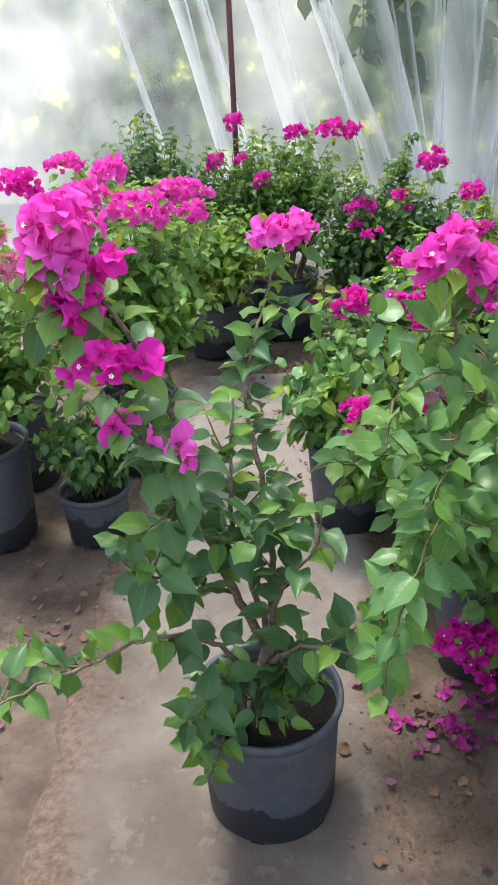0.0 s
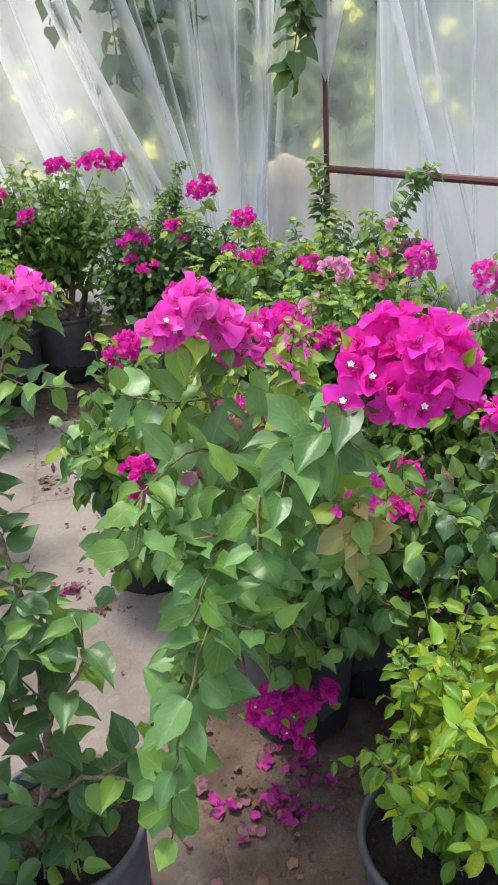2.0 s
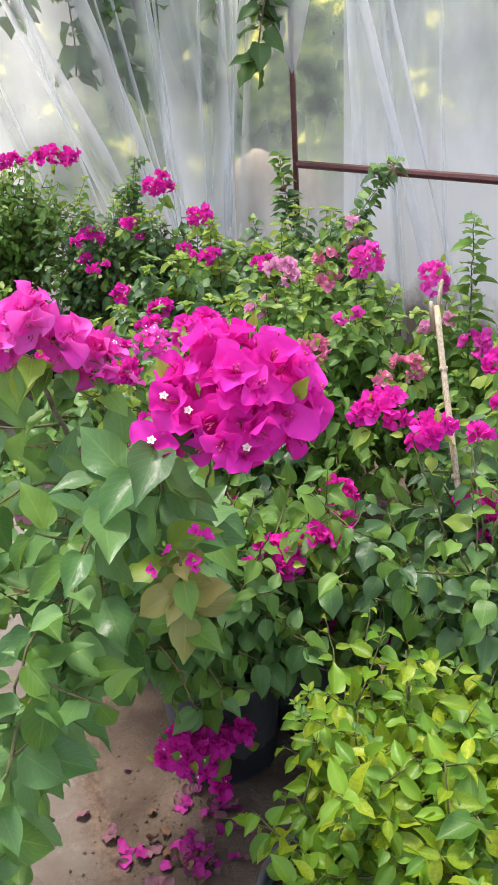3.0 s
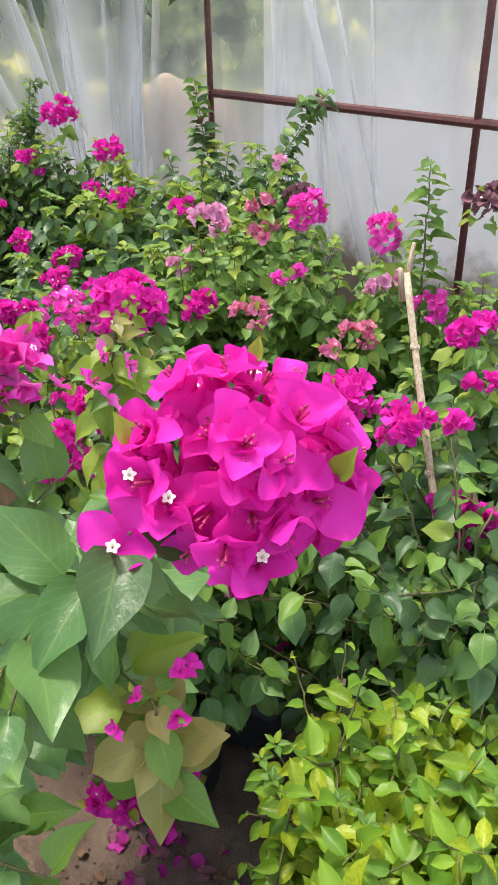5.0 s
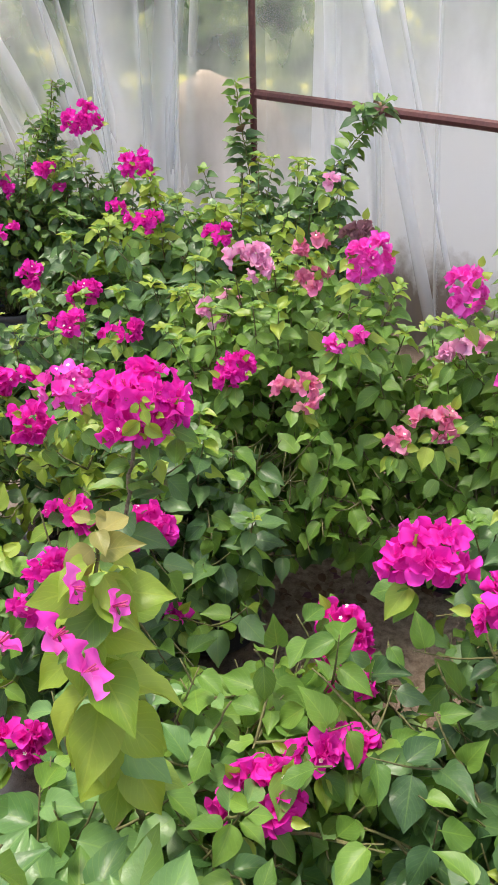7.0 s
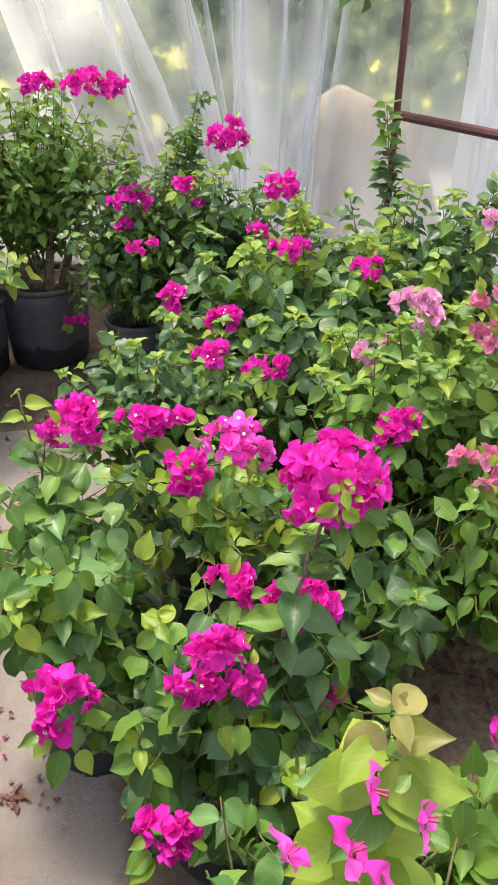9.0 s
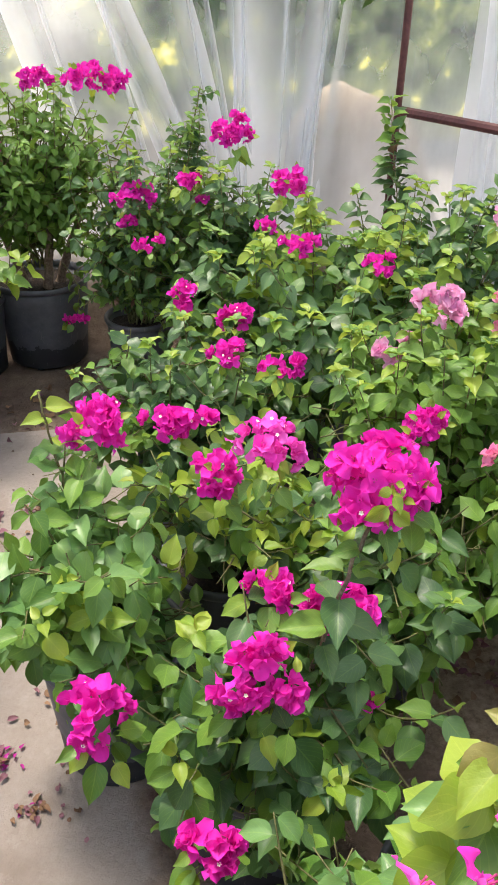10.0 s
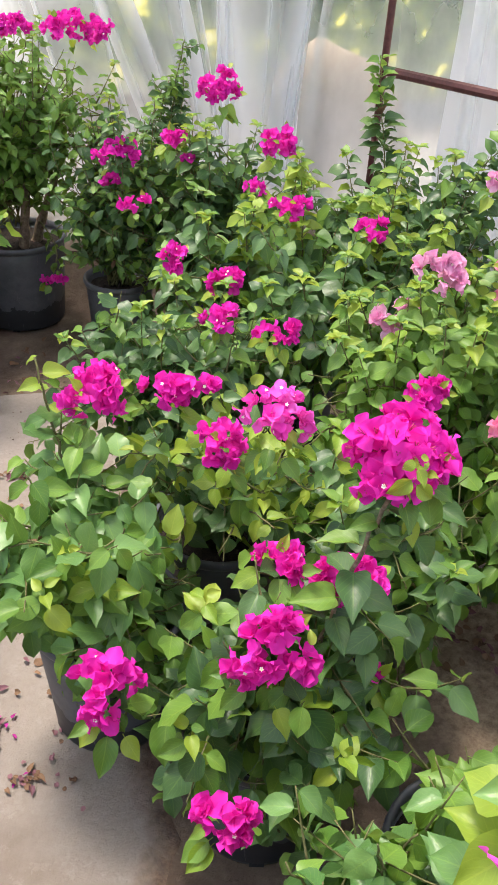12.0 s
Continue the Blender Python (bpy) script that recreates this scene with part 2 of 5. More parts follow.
def backdrop_material():
    """Far trees and sky painted on a self-lit sheet, out of focus behind the film."""
    n = Nodes("glowing painted trees and sky")
    pos = n.place()
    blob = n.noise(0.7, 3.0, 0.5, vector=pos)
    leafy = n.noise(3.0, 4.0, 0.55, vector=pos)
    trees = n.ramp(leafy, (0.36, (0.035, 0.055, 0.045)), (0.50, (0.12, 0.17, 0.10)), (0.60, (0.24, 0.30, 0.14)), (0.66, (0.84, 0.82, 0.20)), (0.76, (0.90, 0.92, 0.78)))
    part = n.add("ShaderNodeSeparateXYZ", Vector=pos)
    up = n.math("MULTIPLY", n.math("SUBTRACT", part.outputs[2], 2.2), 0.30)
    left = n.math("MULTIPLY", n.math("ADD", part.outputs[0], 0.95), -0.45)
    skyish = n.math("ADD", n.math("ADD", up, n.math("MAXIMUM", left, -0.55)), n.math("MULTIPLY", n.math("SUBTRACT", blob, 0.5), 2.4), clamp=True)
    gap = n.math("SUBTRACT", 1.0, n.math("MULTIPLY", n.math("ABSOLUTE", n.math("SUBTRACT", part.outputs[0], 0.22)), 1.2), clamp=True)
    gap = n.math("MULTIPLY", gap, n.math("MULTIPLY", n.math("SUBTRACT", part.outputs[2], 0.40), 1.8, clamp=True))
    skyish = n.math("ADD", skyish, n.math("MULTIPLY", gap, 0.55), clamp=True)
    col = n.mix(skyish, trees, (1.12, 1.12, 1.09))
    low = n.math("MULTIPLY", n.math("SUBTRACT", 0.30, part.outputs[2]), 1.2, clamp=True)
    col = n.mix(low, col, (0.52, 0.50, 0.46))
    # The sheet gives off its own light; daylight outside is painted into it.
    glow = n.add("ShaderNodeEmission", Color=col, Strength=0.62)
    return n.surface(glow.outputs[0])


PETAL = petal_material()
BUD = bud_material()
GREENWOOD = bark_material("green twig", (0.09, 0.10, 0.035), (0.20, 0.19, 0.075))
BARK = bark_material("grey-brown bark", (0.10, 0.065, 0.042), (0.33, 0.25, 0.18))
TAN = bark_material("dry tan stalk", (0.16, 0.105, 0.045), (0.34, 0.24, 0.11))
PLASTIC = pot_material()
SOIL = soil_material()
EARTH = earth_material()
CONCRETE = concrete_material()
FILM = film_material("greenhouse film", 0.25, (0.72, 0.74, 0.76), low=0.72)
FILM_TAUT = film_material("taut greenhouse film", 0.60, (0.75, 0.78, 0.83))
FILM_FOLD = film_material("folded greenhouse film", 0.98, (0.93, 0.95, 0.97), fold=True, low=0.0)
FILM_ROOF = film_material("roof film", 0.50, (0.90, 0.90, 0.88), low=0.0)
STEEL = steel_material()
CANE = cane_material()
BACKDROP = backdrop_material()


# ---- mesh helpers ----
def mesh_from(name, verts, faces, material, smooth=True, uvs=None):
    me = bpy.data.meshes.new(name)
    me.from_pydata([tuple(v) for v in verts], [], faces)
    if uvs is not None:
        layer = me.uv_layers.new(name="uv")
        flat = [c for f in faces for i in f for c in uvs[i]]
        layer.data.foreach_set("uv", flat)
    me.materials.append(material)
    if smooth:
        me.polygons.foreach_set("use_smooth", [True] * len(me.polygons))
    me.update()
    return me


def part(name, me, parent, label="", at=None):
    """Links a mesh under a thing that stands unturned; at: the pose of the part in the world."""
    ob = new(name, me)
    ob.parent = parent
    base = Vector(parent["spot"]) if "spot" in parent else Vector((0, 0, 0))
    ob.matrix_basis = Matrix.Translation(-base) @ (at if at is not None else Matrix())
    return tagged(ob, label) if label else ob


def thing(name, spot, label, category, group="", kind=""):
    ob = new(name)
    ob.empty_display_size = 0.05
    ob.location = spot
    ob["spot"] = spot
    return tagged(ob, label, category, group, kind)


def smooth_line(points, step=0.02):
    """A rounded line through the points, sampled about every step metres."""
    pts = [Vector(p) for p in points]
    pts = [2 * pts[0] - pts[1]] + pts + [2 * pts[-1] - pts[-2]]
    out = []
    for a, b, c, d in zip(pts, pts[1:], pts[2:], pts[3:]):
        n = max(2, int((c - b).length / step))
        for i in range(n):
            t = i / n
            out.append(0.5 * ((2 * b) + (c - a) * t + (2 * a - 5 * b + 4 * c - d) * t * t + (3 * b - a - 3 * c + d) * t * t * t))
    out.append(pts[-2])
    return out


def tube(line, r0, r1, sides=6, knots=0.0, rng=random):
    verts, faces = [], []
    side = Vector((1, 0, 0))
    for i, p in enumerate(line):
        ahead = (line[min(i + 1, len(line) - 1)] - line[max(i - 1, 0)]).normalized()
        side = (side - ahead * side.dot(ahead)).normalized() if abs(side.dot(ahead)) < 0.98 else ahead.orthogonal().normalized()
        other = ahead.cross(side)
        t = i / (len(line) - 1)
        r = (r0 + (r1 - r0) * t) * (1 + knots * rng.uniform(-1, 1))
        for k in range(sides):
            a = 2 * math.pi * k / sides
            verts.append(p + (side * math.cos(a) + other * math.sin(a)) * r * (1 + knots * rng.uniform(-0.5, 0.5)))
    for i in range(len(line) - 1):
        for k in range(sides):
            a, b = i * sides + k, i * sides + (k + 1) % sides
            faces.append((a, b, b + sides, a + sides))
    faces.append(tuple(range(sides))[::-1])
    faces.append(tuple(len(verts) - sides + k for k in range(sides)))
    return verts, faces


def lathe(profile, sides=40, wobble=0.0):
    verts, faces = [], []
    for r, z in profile:
        for k in range(sides):
            a = 2 * math.pi * k / sides
            verts.append((r * math.cos(a) * (1 + wobble * math.sin(2 * a)), r * math.sin(a) * (1 - wobble * math.sin(2 * a)), z))
    for i in range(len(profile) - 1):
        for k in range(sides):
            a, b = i * sides + k, i * sides + (k + 1) % sides
            faces.append((a, b, b + sides, a + sides))
    return verts, faces


def box(lo, hi):
    (x0, y0, z0), (x1, y1, z1) = lo, hi
    verts = [(x, y, z) for x in (x0, x1) for y in (y0, y1) for z in (z0, z1)]
    return verts, [(0, 1, 3, 2), (4, 6, 7, 5), (0, 4, 5, 1), (2, 3, 7, 6), (0, 2, 6, 4), (1, 5, 7, 3)]


def blade(rows, width, fold, curl, wave, cols=5, stalk=0.14, twist=0.0, cup=0.0):
    """A leaf one metre long along +y, its face up. rows: (along, half width)."""
    verts, uvs, faces = [], [], []
    across = {7: [-1, -0.7, -0.35, 0, 0.35, 0.7, 1], 5: [-1, -0.55, 0, 0.55, 1], 3: [-1, 0, 1]}[cols]
    for v, w in rows:
        for u in across:
            x = u * w * width
            z = (abs(u) * fold + u * u * cup) * w - curl * v * v
            z += wave * math.sin(8.5 * v + (1.6 if u > 0 else 0.2)) * u * u * w + twist * u * v * w
            verts.append((x, stalk + v - 0.12 * max(0.0, curl) * v * v, z))
            uvs.append((0.5 + 0.5 * u, v))
    n = len(across)
    for i in range(len(rows) - 1):
        for k in range(n - 1):
            a = i * n + k
            faces.append((a, a + 1, a + n + 1, a + n))
    s = len(verts)
    for y in (0.0, stalk + 0.02):
        for x, z in ((-0.012, 0.0), (0.012, 0.0), (0.0, -0.018)):
            verts.append((x, y, z))
            uvs.append((0.5, 0.5))
    faces += [(s, s + 1, s + 4, s + 3), (s + 1, s + 2, s + 5, s + 4), (s + 2, s, s + 3, s + 5)]
    return verts, faces, uvs


def outline(belly, point, stations):
    """Half widths along a leaf: belly sets where it is widest, point how drawn out its tip is."""
    raw = [(v, (v ** belly) * ((1 - v) ** point)) for v in stations]
    most = max(w for _, w in raw)
    return [(v, w / most) for v, w in raw]


def leaf_outline(belly, point, stations):
    """A rounded leaf whose last fifth is drawn out into a fine tip."""
    return [(v, w * (1 - 0.42 * min(1.0, max(0.0, (v - 0.74) / 0.22)))) for v, w in outline(belly, point, stations)]


def bract_outline(belly, point, stations):
    """A full, rounded bract with a short point."""
    return [(v, w * (1 - 0.22 * min(1.0, max(0.0, (v - 0.82) / 0.15)))) for v, w in outline(belly, point, stations)]


def ovate_outline(stations):
    """The half widths of a leaf that is broad near its base and runs out into a drawn-out tip."""
    return [(v, w * (1 - 0.46 * min(1.0, max(0.0, (v - 0.60) / 0.32)))) for v, w in outline(0.46, 0.80, stations)]


FINE = (0.0, 0.03, 0.09, 0.18, 0.29, 0.41, 0.53, 0.65, 0.76, 0.86, 0.93, 0.98, 1.0)
FULL = (0.0, 0.03, 0.10, 0.22, 0.38, 0.55, 0.72, 0.86, 0.94, 1.0)
SPARE = (0.0, 0.04, 0.16, 0.34, 0.55, 0.75, 0.90, 1.0)
BRIEF = (0.0, 0.06, 0.24, 0.48, 0.72, 0.90, 1.0)


def leaf_set(stations, cols):
    ovate, slim = ovate_outline(stations), leaf_outline(0.60, 0.95, stations)
    return [
        blade(ovate, 0.34, 0.09, 0.20, 0.08, cols, cup=0.04),
        blade(ovate, 0.33, 0.13, 0.34, 0.07, cols, cup=0.06),
        blade(ovate, 0.35, 0.06, 0.08, 0.09, cols, twist=0.12, cup=-0.05),
        blade(ovate, 0.32, 0.17, 0.24, 0.08, cols, twist=-0.10, cup=0.04),
        blade(slim, 0.31, 0.10, 0.40, 0.08, cols, twist=0.08, cup=0.08),
        blade(slim, 0.26, 0.14, 0.26, 0.05, cols, twist=0.08, cup=0.04),
        blade(slim, 0.25, 0.10, 0.12, 0.06, cols, twist=-0.08, cup=0.06),
    ]


def near_bract_set(stations, cols):
    broad, drawn = bract_outline(0.52, 0.40, stations), bract_outline(0.52, 0.50, stations)
    return [
        blade(broad, 0.44, 0.02, 0.26, 0.14, cols, 0.02, cup=0.20),
        blade(broad, 0.46, 0.01, 0.42, 0.18, cols, 0.02, 0.10, cup=0.12),
        blade(drawn, 0.44, 0.03, 0.12, 0.13, cols, 0.02, -0.10, cup=0.26),
        blade(drawn, 0.46, 0.02, 0.55, 0.18, cols, 0.02, 0.08, cup=0.10),
    ]


def bract_set(stations, cols):
    broad, drawn = bract_outline(0.50, 0.46, stations), bract_outline(0.52, 0.58, stations)
    return [
        blade(broad, 0.46, 0.05, 0.12, 0.14, cols, 0.02, cup=0.16),
        blade(broad, 0.48, 0.03, 0.26, 0.18, cols, 0.02, 0.12, cup=0.08),
        blade(drawn, 0.44, 0.07, 0.02, 0.13, cols, 0.02, -0.12, cup=0.20),
        blade(drawn, 0.46, 0.03, 0.40, 0.20, cols, 0.02, 0.06, cup=0.04),
    ]


LEAF_SHAPES, LEAF_SPARE = leaf_set(FULL, 5), leaf_set(SPARE, 3)
BRACT_FINE, BRACT_SHAPES, BRACT_SPARE = near_bract_set(FINE, 7), bract_set(FULL, 5), bract_set(BRIEF, 5)
LEAF_CACHE = {}


def shape_mesh(kind, shapes, index, material):
    key = (kind, id(shapes), index, material.name)
    if key not in LEAF_CACHE:
        verts, faces, uvs = shapes[index]
        LEAF_CACHE[key] = mesh_from(kind, verts, faces, material, True, uvs)
    return LEAF_CACHE[key]


def joined_shapes(name, items, material):
    """One mesh of many leaf shapes; items: (shapes, index, pose)."""
    verts, faces, uvs = [], [], []
    for shapes, index, m in items:
        v, f, uv = shapes[index]
        s = len(verts)
        verts += [m @ Vector(p) for p in v]
        faces += [tuple(i + s for i in face) for face in f]
        uvs += uv
    return mesh_from(name, verts, faces, material, True, uvs)


def leaf_pose(at, axis, normal, size):
    y = axis.normalized()
    x = y.cross(normal)
    x = x.normalized() if x.length > 1e-4 else y.orthogonal().normalized()
    z = x.cross(y)
    return Matrix.Translation(at) @ Matrix((x, y, z)).transposed().to_4x4() @ Matrix.Diagonal((size, size, size, 1))


AISLE = Vector((0.40, 0.70, 1.40))
# open, shaded spaces between the plants, where the pots show: (centre, radius)
CLEAR = (((0.44, 2.40, 0.44), 0.11), ((1.13, 2.68, 0.50), 0.10), ((1.00, 2.52, 0.46), 0.09), ((0.70, 2.86, 0.42), 0.12), ((0.855, 2.85, 0.58), 0.10), ((0.954, 2.94, 0.59), 0.08), ((0.98, 2.47, 0.60), 0.07))


class Plant:
    """A potted bougainvillea: gathers stems, leaves and flower clusters, then makes its objects."""

    def __init__(self, label, pot, seed, leaf=MATURE, size=0.06, group="potted bougainvilleas", singles=260, pot_look=(0.128, 0.155, 0.32), picks=(0, 1, 2, 3, 4), fine=False):
        self.rng, self.hue = random.Random(seed), random.Random(seed + 1000)
        self.spot = Vector((pot[0], pot[1], 0.0))
        self.root = thing("potted_bougainvillea", tuple(self.spot), label, "potted plant", group)
        self.leaf, self.size, self.singles, self.shapes, self.spare, self.picks = leaf, size, singles, LEAF_SHAPES, LEAF_SHAPES if fine else LEAF_SPARE, picks
        self.leaves, self.twigs = [], []
        self.rb, self.rt, self.h = pot_look
        self.make_pot()

    def make_pot(self):
        rb, rt, h, wall = self.rb, self.rt, self.h, 0.004
        prof = [(rb * 0.90, 0.0), (rb * 0.985, 0.004), (rb, 0.014), (rb * 1.005, 0.03)]
        prof += [(rb + (rt - 0.006 - rb) * k / 6, 0.03 + (h - 0.055) * k / 6) for k in range(1, 7)]
        prof += [(rt - 0.005 - wall, h - 0.022), (rb * 0.93, h * 0.3)]
        pot = part("pot", mesh_from("pot", *lathe(prof, 44, 0.006), PLASTIC), self.root, "dusty dark grey plastic nursery pot", at=Matrix.Translation(self.spot))
        lip = [(rt - 0.007, h - 0.028), (rt, h - 0.024), (rt + 0.004, h - 0.014), (rt + 0.003, h - 0.004), (rt - 0.002, h), (rt - 0.009, h - 0.003), (rt - 0.011, h - 0.024)]
        ring = new("rim", mesh_from("rim", *lathe(lip, 44, 0.006), PLASTIC))
        ring.parent = pot
        for k in range(6):
            a = k * math.pi / 3 + 0.3
            notch = new("foot", mesh_from("foot", *box((-0.014, -0.005, 0.0), (0.014, 0.005, 0.012)), PLASTIC, False))
            notch.parent = pot
            notch.matrix_basis = Matrix.Translation((rb * 0.955 * math.cos(a), rb * 0.955 * math.sin(a), 0.0)) @ Matrix.Rotation(a + math.pi / 2, 4, "Z")
        rings, verts, faces = 7, [], []
        for i in range(rings + 1):
            r = (rt - 0.010) * i / rings
            for k in range(28):
                a = 2 * math.pi * k / 28
                p = Vector((r * math.cos(a), r * math.sin(a), 0))
                verts.append((p.x, p.y, h - 0.045 + 0.018 * noise.noise((p + self.spot) * 30) + 0.02 * (1 - i / rings)))
        for i in range(rings):
            for k in range(28):
                a, b = i * 28 + k, i * 28 + (k + 1) % 28
                faces.append((a, b, b + 28, a + 28))
        part("soil", mesh_from("soil", verts, faces, SOIL), self.root, "dark crumbly potting soil", at=Matrix.Translation(self.spot))

    def add_leaf(self, at, axis, normal, size, kind=None):
        if kind is None and self.leaf is not YELLOW:
            draw = self.hue.random()
            kind = YOUNG if draw < 0.012 and self.leaf is not SHEENED else FRESH if draw < 0.09 else BROWN if draw > 0.998 else None
        if (kind or self.leaf) is YELLOW and self.hue.random() < (0.50 if at.z > 0.46 else 0.82):
            kind = LIME
        pick = self.rng.choice(self.picks)
        if any((at - Vector(c)).length < r for c, r in CLEAR):
            return
        self.leaves.append((kind or self.leaf, pick, leaf_pose(at, axis, normal, size), at))

    def leafy(self, line, start=0.3, gap=0.028, size=None, droop=0.25, tip=FRESH, crowd=1.0, tip_from=0.82, end=1.0):
        """Leaves in a spiral along a line, smaller and fresher towards its tip."""
        rng, size = self.rng, size or self.size
        turn, done, total = rng.uniform(0, 6.28), 0.0, sum((b - a).length for a, b in zip(line, line[1:]))
        want = total * start
        for a, b in zip(line, line[1:]):
            step = (b - a).length
            ahead = (b - a).normalized() if step > 1e-6 else Vector((0, 0, 1))
            while want < done + step and want <= end * total:
                t = want / total
                at = a.lerp(b, (want - done) / step)
                side = ahead.orthogonal().normalized()
                out = Matrix.Rotation(turn, 3, ahead) @ side
                turn += 2.4 + rng.uniform(-0.35, 0.35)
                axis = out + ahead * rng.uniform(0.15, 0.6) + Vector((0, 0, -droop * rng.uniform(0.3, 1.6)))
                normal = Vector((rng.uniform(-0.45, 0.45), rng.uniform(-0.75, 0.20), 1.0)) + out * 0.25
                s = size * rng.uniform(0.72, 1.12) * (1.0 if t < 0.75 else 1.0 - 1.3 * (t - 0.75))
                self.add_leaf(at, axis, normal, s, tip if t > tip_from and rng.random() < 0.8 else None)
                want += gap * rng.uniform(0.7, 1.3) / crowd
            done += step
            if want > end * total:
                break

    def stem(self, points, r0=0.006, r1=0.002, start=0.3, gap=0.028, twigs=0, wood=None, name="branch", loose=False, **kw):
        """One branch: its wood, its leaves and short side twigs."""
        rng = self.rng
        line = smooth_line(points)
        for p in line[1:-1]:
            p += Vector((rng.uniform(-1, 1), rng.uniform(-1, 1), rng.uniform(-1, 1))) * 0.003
        if loose:
            self.twigs.append(tube(line, r0, r1, 5, 0.08, rng))
        else:
            part(name, mesh_from(name, *tube(line, r0, r1, 6, 0.08, rng), wood or (BARK if r0 > 0.005 else GREENWOOD)), self.root)
        if start < 1:
            self.leafy(line, start, gap, **kw)
        for _ in range(twigs):
            i = rng.randrange(int(len(line) * min(start, 0.8)), len(line) - 1)
            way = Vector((rng.uniform(-1, 1), rng.uniform(-1, 0.8), rng.uniform(-0.2, 0.9))).normalized()
            length = rng.uniform(0.06, 0.15)
            short = smooth_line([line[i], line[i] + way * length * 0.5, line[i] + way * length + Vector((0, 0, 0.02))])
            self.twigs.append(tube(short, 0.0025, 0.001, 4, 0.05, rng))
            self.leafy(short, 0.15, gap, **kw)
        return line

    def bush(self, centre, radii, count, gap=0.03, low=-0.8, tips=0.8, base=None, shoots=0, **kw):
        """A rounded mass of stems from the soil to a shell round the centre, with an uneven outline."""
        rng, base = self.rng, Vector(base or (self.spot.x, self.spot.y, self.h - 0.03))
        c = Vector(centre)
        for k in range(int(count * 1.5)):
            z = low + (1.0 - low) * (k + 0.5) / int(count * 1.5)
            a = k * 2.39996 + rng.uniform(-0.5, 0.5)
            r = math.sqrt(max(0.0, 1 - z * z))
            grow = rng.uniform(0.6, 1.12)
            end = c + Vector((radii[0] * r * math.cos(a), radii[1] * r * math.sin(a), radii[2] * z)) * grow
            start = base + Vector((rng.uniform(-0.04, 0.04), rng.uniform(-0.04, 0.04), 0))
            mid = start.lerp(end, 0.5) + Vector((0, 0, 0.08 + 0.16 * (1 - z) * radii[2])) * rng.uniform(0.5, 1.2)
            self.stem([start, mid, end], rng.uniform(0.003, 0.0055), 0.0014, 0.25, gap, rng.choice((2, 2, 3, 4)), tip_from=tips, loose=True, **kw)
        if shoots:
            self.shoots(centre, radii, shoots)

    def cluster(self, centre, radii, flowers, look_of=MAGENTA, size=0.036, each=False, white=0.11, name="flower_head", leaves=5, lean=(0.0, -0.30, 0.45), seed=None, open_at=()):
        """A loose head of papery bracts in cupped threes, with small cream flowers in some of them."""
        rng, c, lean = random.Random(seed) if seed else self.rng, Vector(centre), Vector(lean)
        items, stars, tubes = [], [], []
        flowers = int(flowers * (1.0 if each else 1.9))
        size = size * (1.0 if each else 0.80)
        if look_of is PINK:
            flowers, size = max(3, int(flowers * 0.8)), size * 1.15
        lobes = 0 if each else max(1, round(flowers / 7))
        hearts = []
        for k in range(lobes):
            z = 1 - 1.7 * (k + 0.5) / lobes
            a = k * 2.39996 + rng.uniform(-0.7, 0.7)
            r = math.sqrt(1 - z * z)
            d = (Vector((r * math.cos(a), r * math.sin(a), z)) + lean * 0.3).normalized()
            hearts.append((d, rng.uniform(0.40, 0.66) if lobes > 1 else 0.0))
        spread = 0.52 if lobes > 1 else 0.92
        for k in range(flowers):
            heart, far = hearts[k % lobes] if lobes else (Vector((0, 0, 0)), 0.0)
            a, z = k * 2.39996 + rng.uniform(-0.5, 0.5), rng.uniform(-0.85, 1.0) if lobes else 1 - 1.75 * (k + 0.5) / flowers
            r = math.sqrt(1 - z * z)
            d = (Vector((r * math.cos(a), r * math.sin(a), z)) + heart * (0.75 if lobes > 1 else 0.0) + lean * 0.5).normalized()
            o = heart * far + d * spread * rng.uniform(0.65, 1.10) * (0.6 if each and k % 4 == 1 else 1.0)
            at = c + Vector((o.x * radii[0], o.y * radii[1], o.z * radii[2]))
            loose = 0.62 if each else 1.0
            face = (d + Vector((rng.uniform(-0.5, 0.5), rng.uniform(-0.55, 0.4), rng.uniform(-0.45, 0.45))) * loose).normalized()
            if k < len(open_at):
                at, face = Vector(open_at[k]), (d * 0.3 + Vector((-0.1, -0.65, 0.55))).normalized()
            side = face.orthogonal().normalized()
            turn, grown = rng.uniform(0, 6.28), rng.uniform(0.72, 1.12) * (0.82 if k < len(open_at) else 1.0)
            foot = at - face * size * 0.40
            shut = rng.uniform(0.40, 0.95) if each else rng.uniform(0.55, 1.30)
            for j in range(3):
                out = Matrix.Rotation(turn + j * 2.094 + rng.uniform(-0.25, 0.25), 3, face) @ side
                axis = face * (shut + rng.uniform(-0.1, 0.1)) + out * rng.uniform(0.60, 0.90)
                items.append((rng.randrange(4), leaf_pose(foot, axis, face - out * 0.6, size * grown * rng.uniform(0.88, 1.12))))
            tubes.append((foot, face))
            if rng.random() < white or k < len(open_at):
                stars.append((foot + face * size * 0.62, (face * 1.3 + lean).normalized()))
            if rng.random() < (0.5 if look_of is SALMON else 0.07):
                self.add_leaf(at + d * size * 0.2, d + Vector((rng.uniform(-0.6, 0.6), rng.uniform(-0.6, 0.6), 0.3)), Vector((rng.uniform(-0.4, 0.4), -0.6, 0.7)), size * rng.uniform(0.8, 1.25) * (0.6 if each else 1.0), rng.choice((YOUNG, YOUNG, FRESH)))
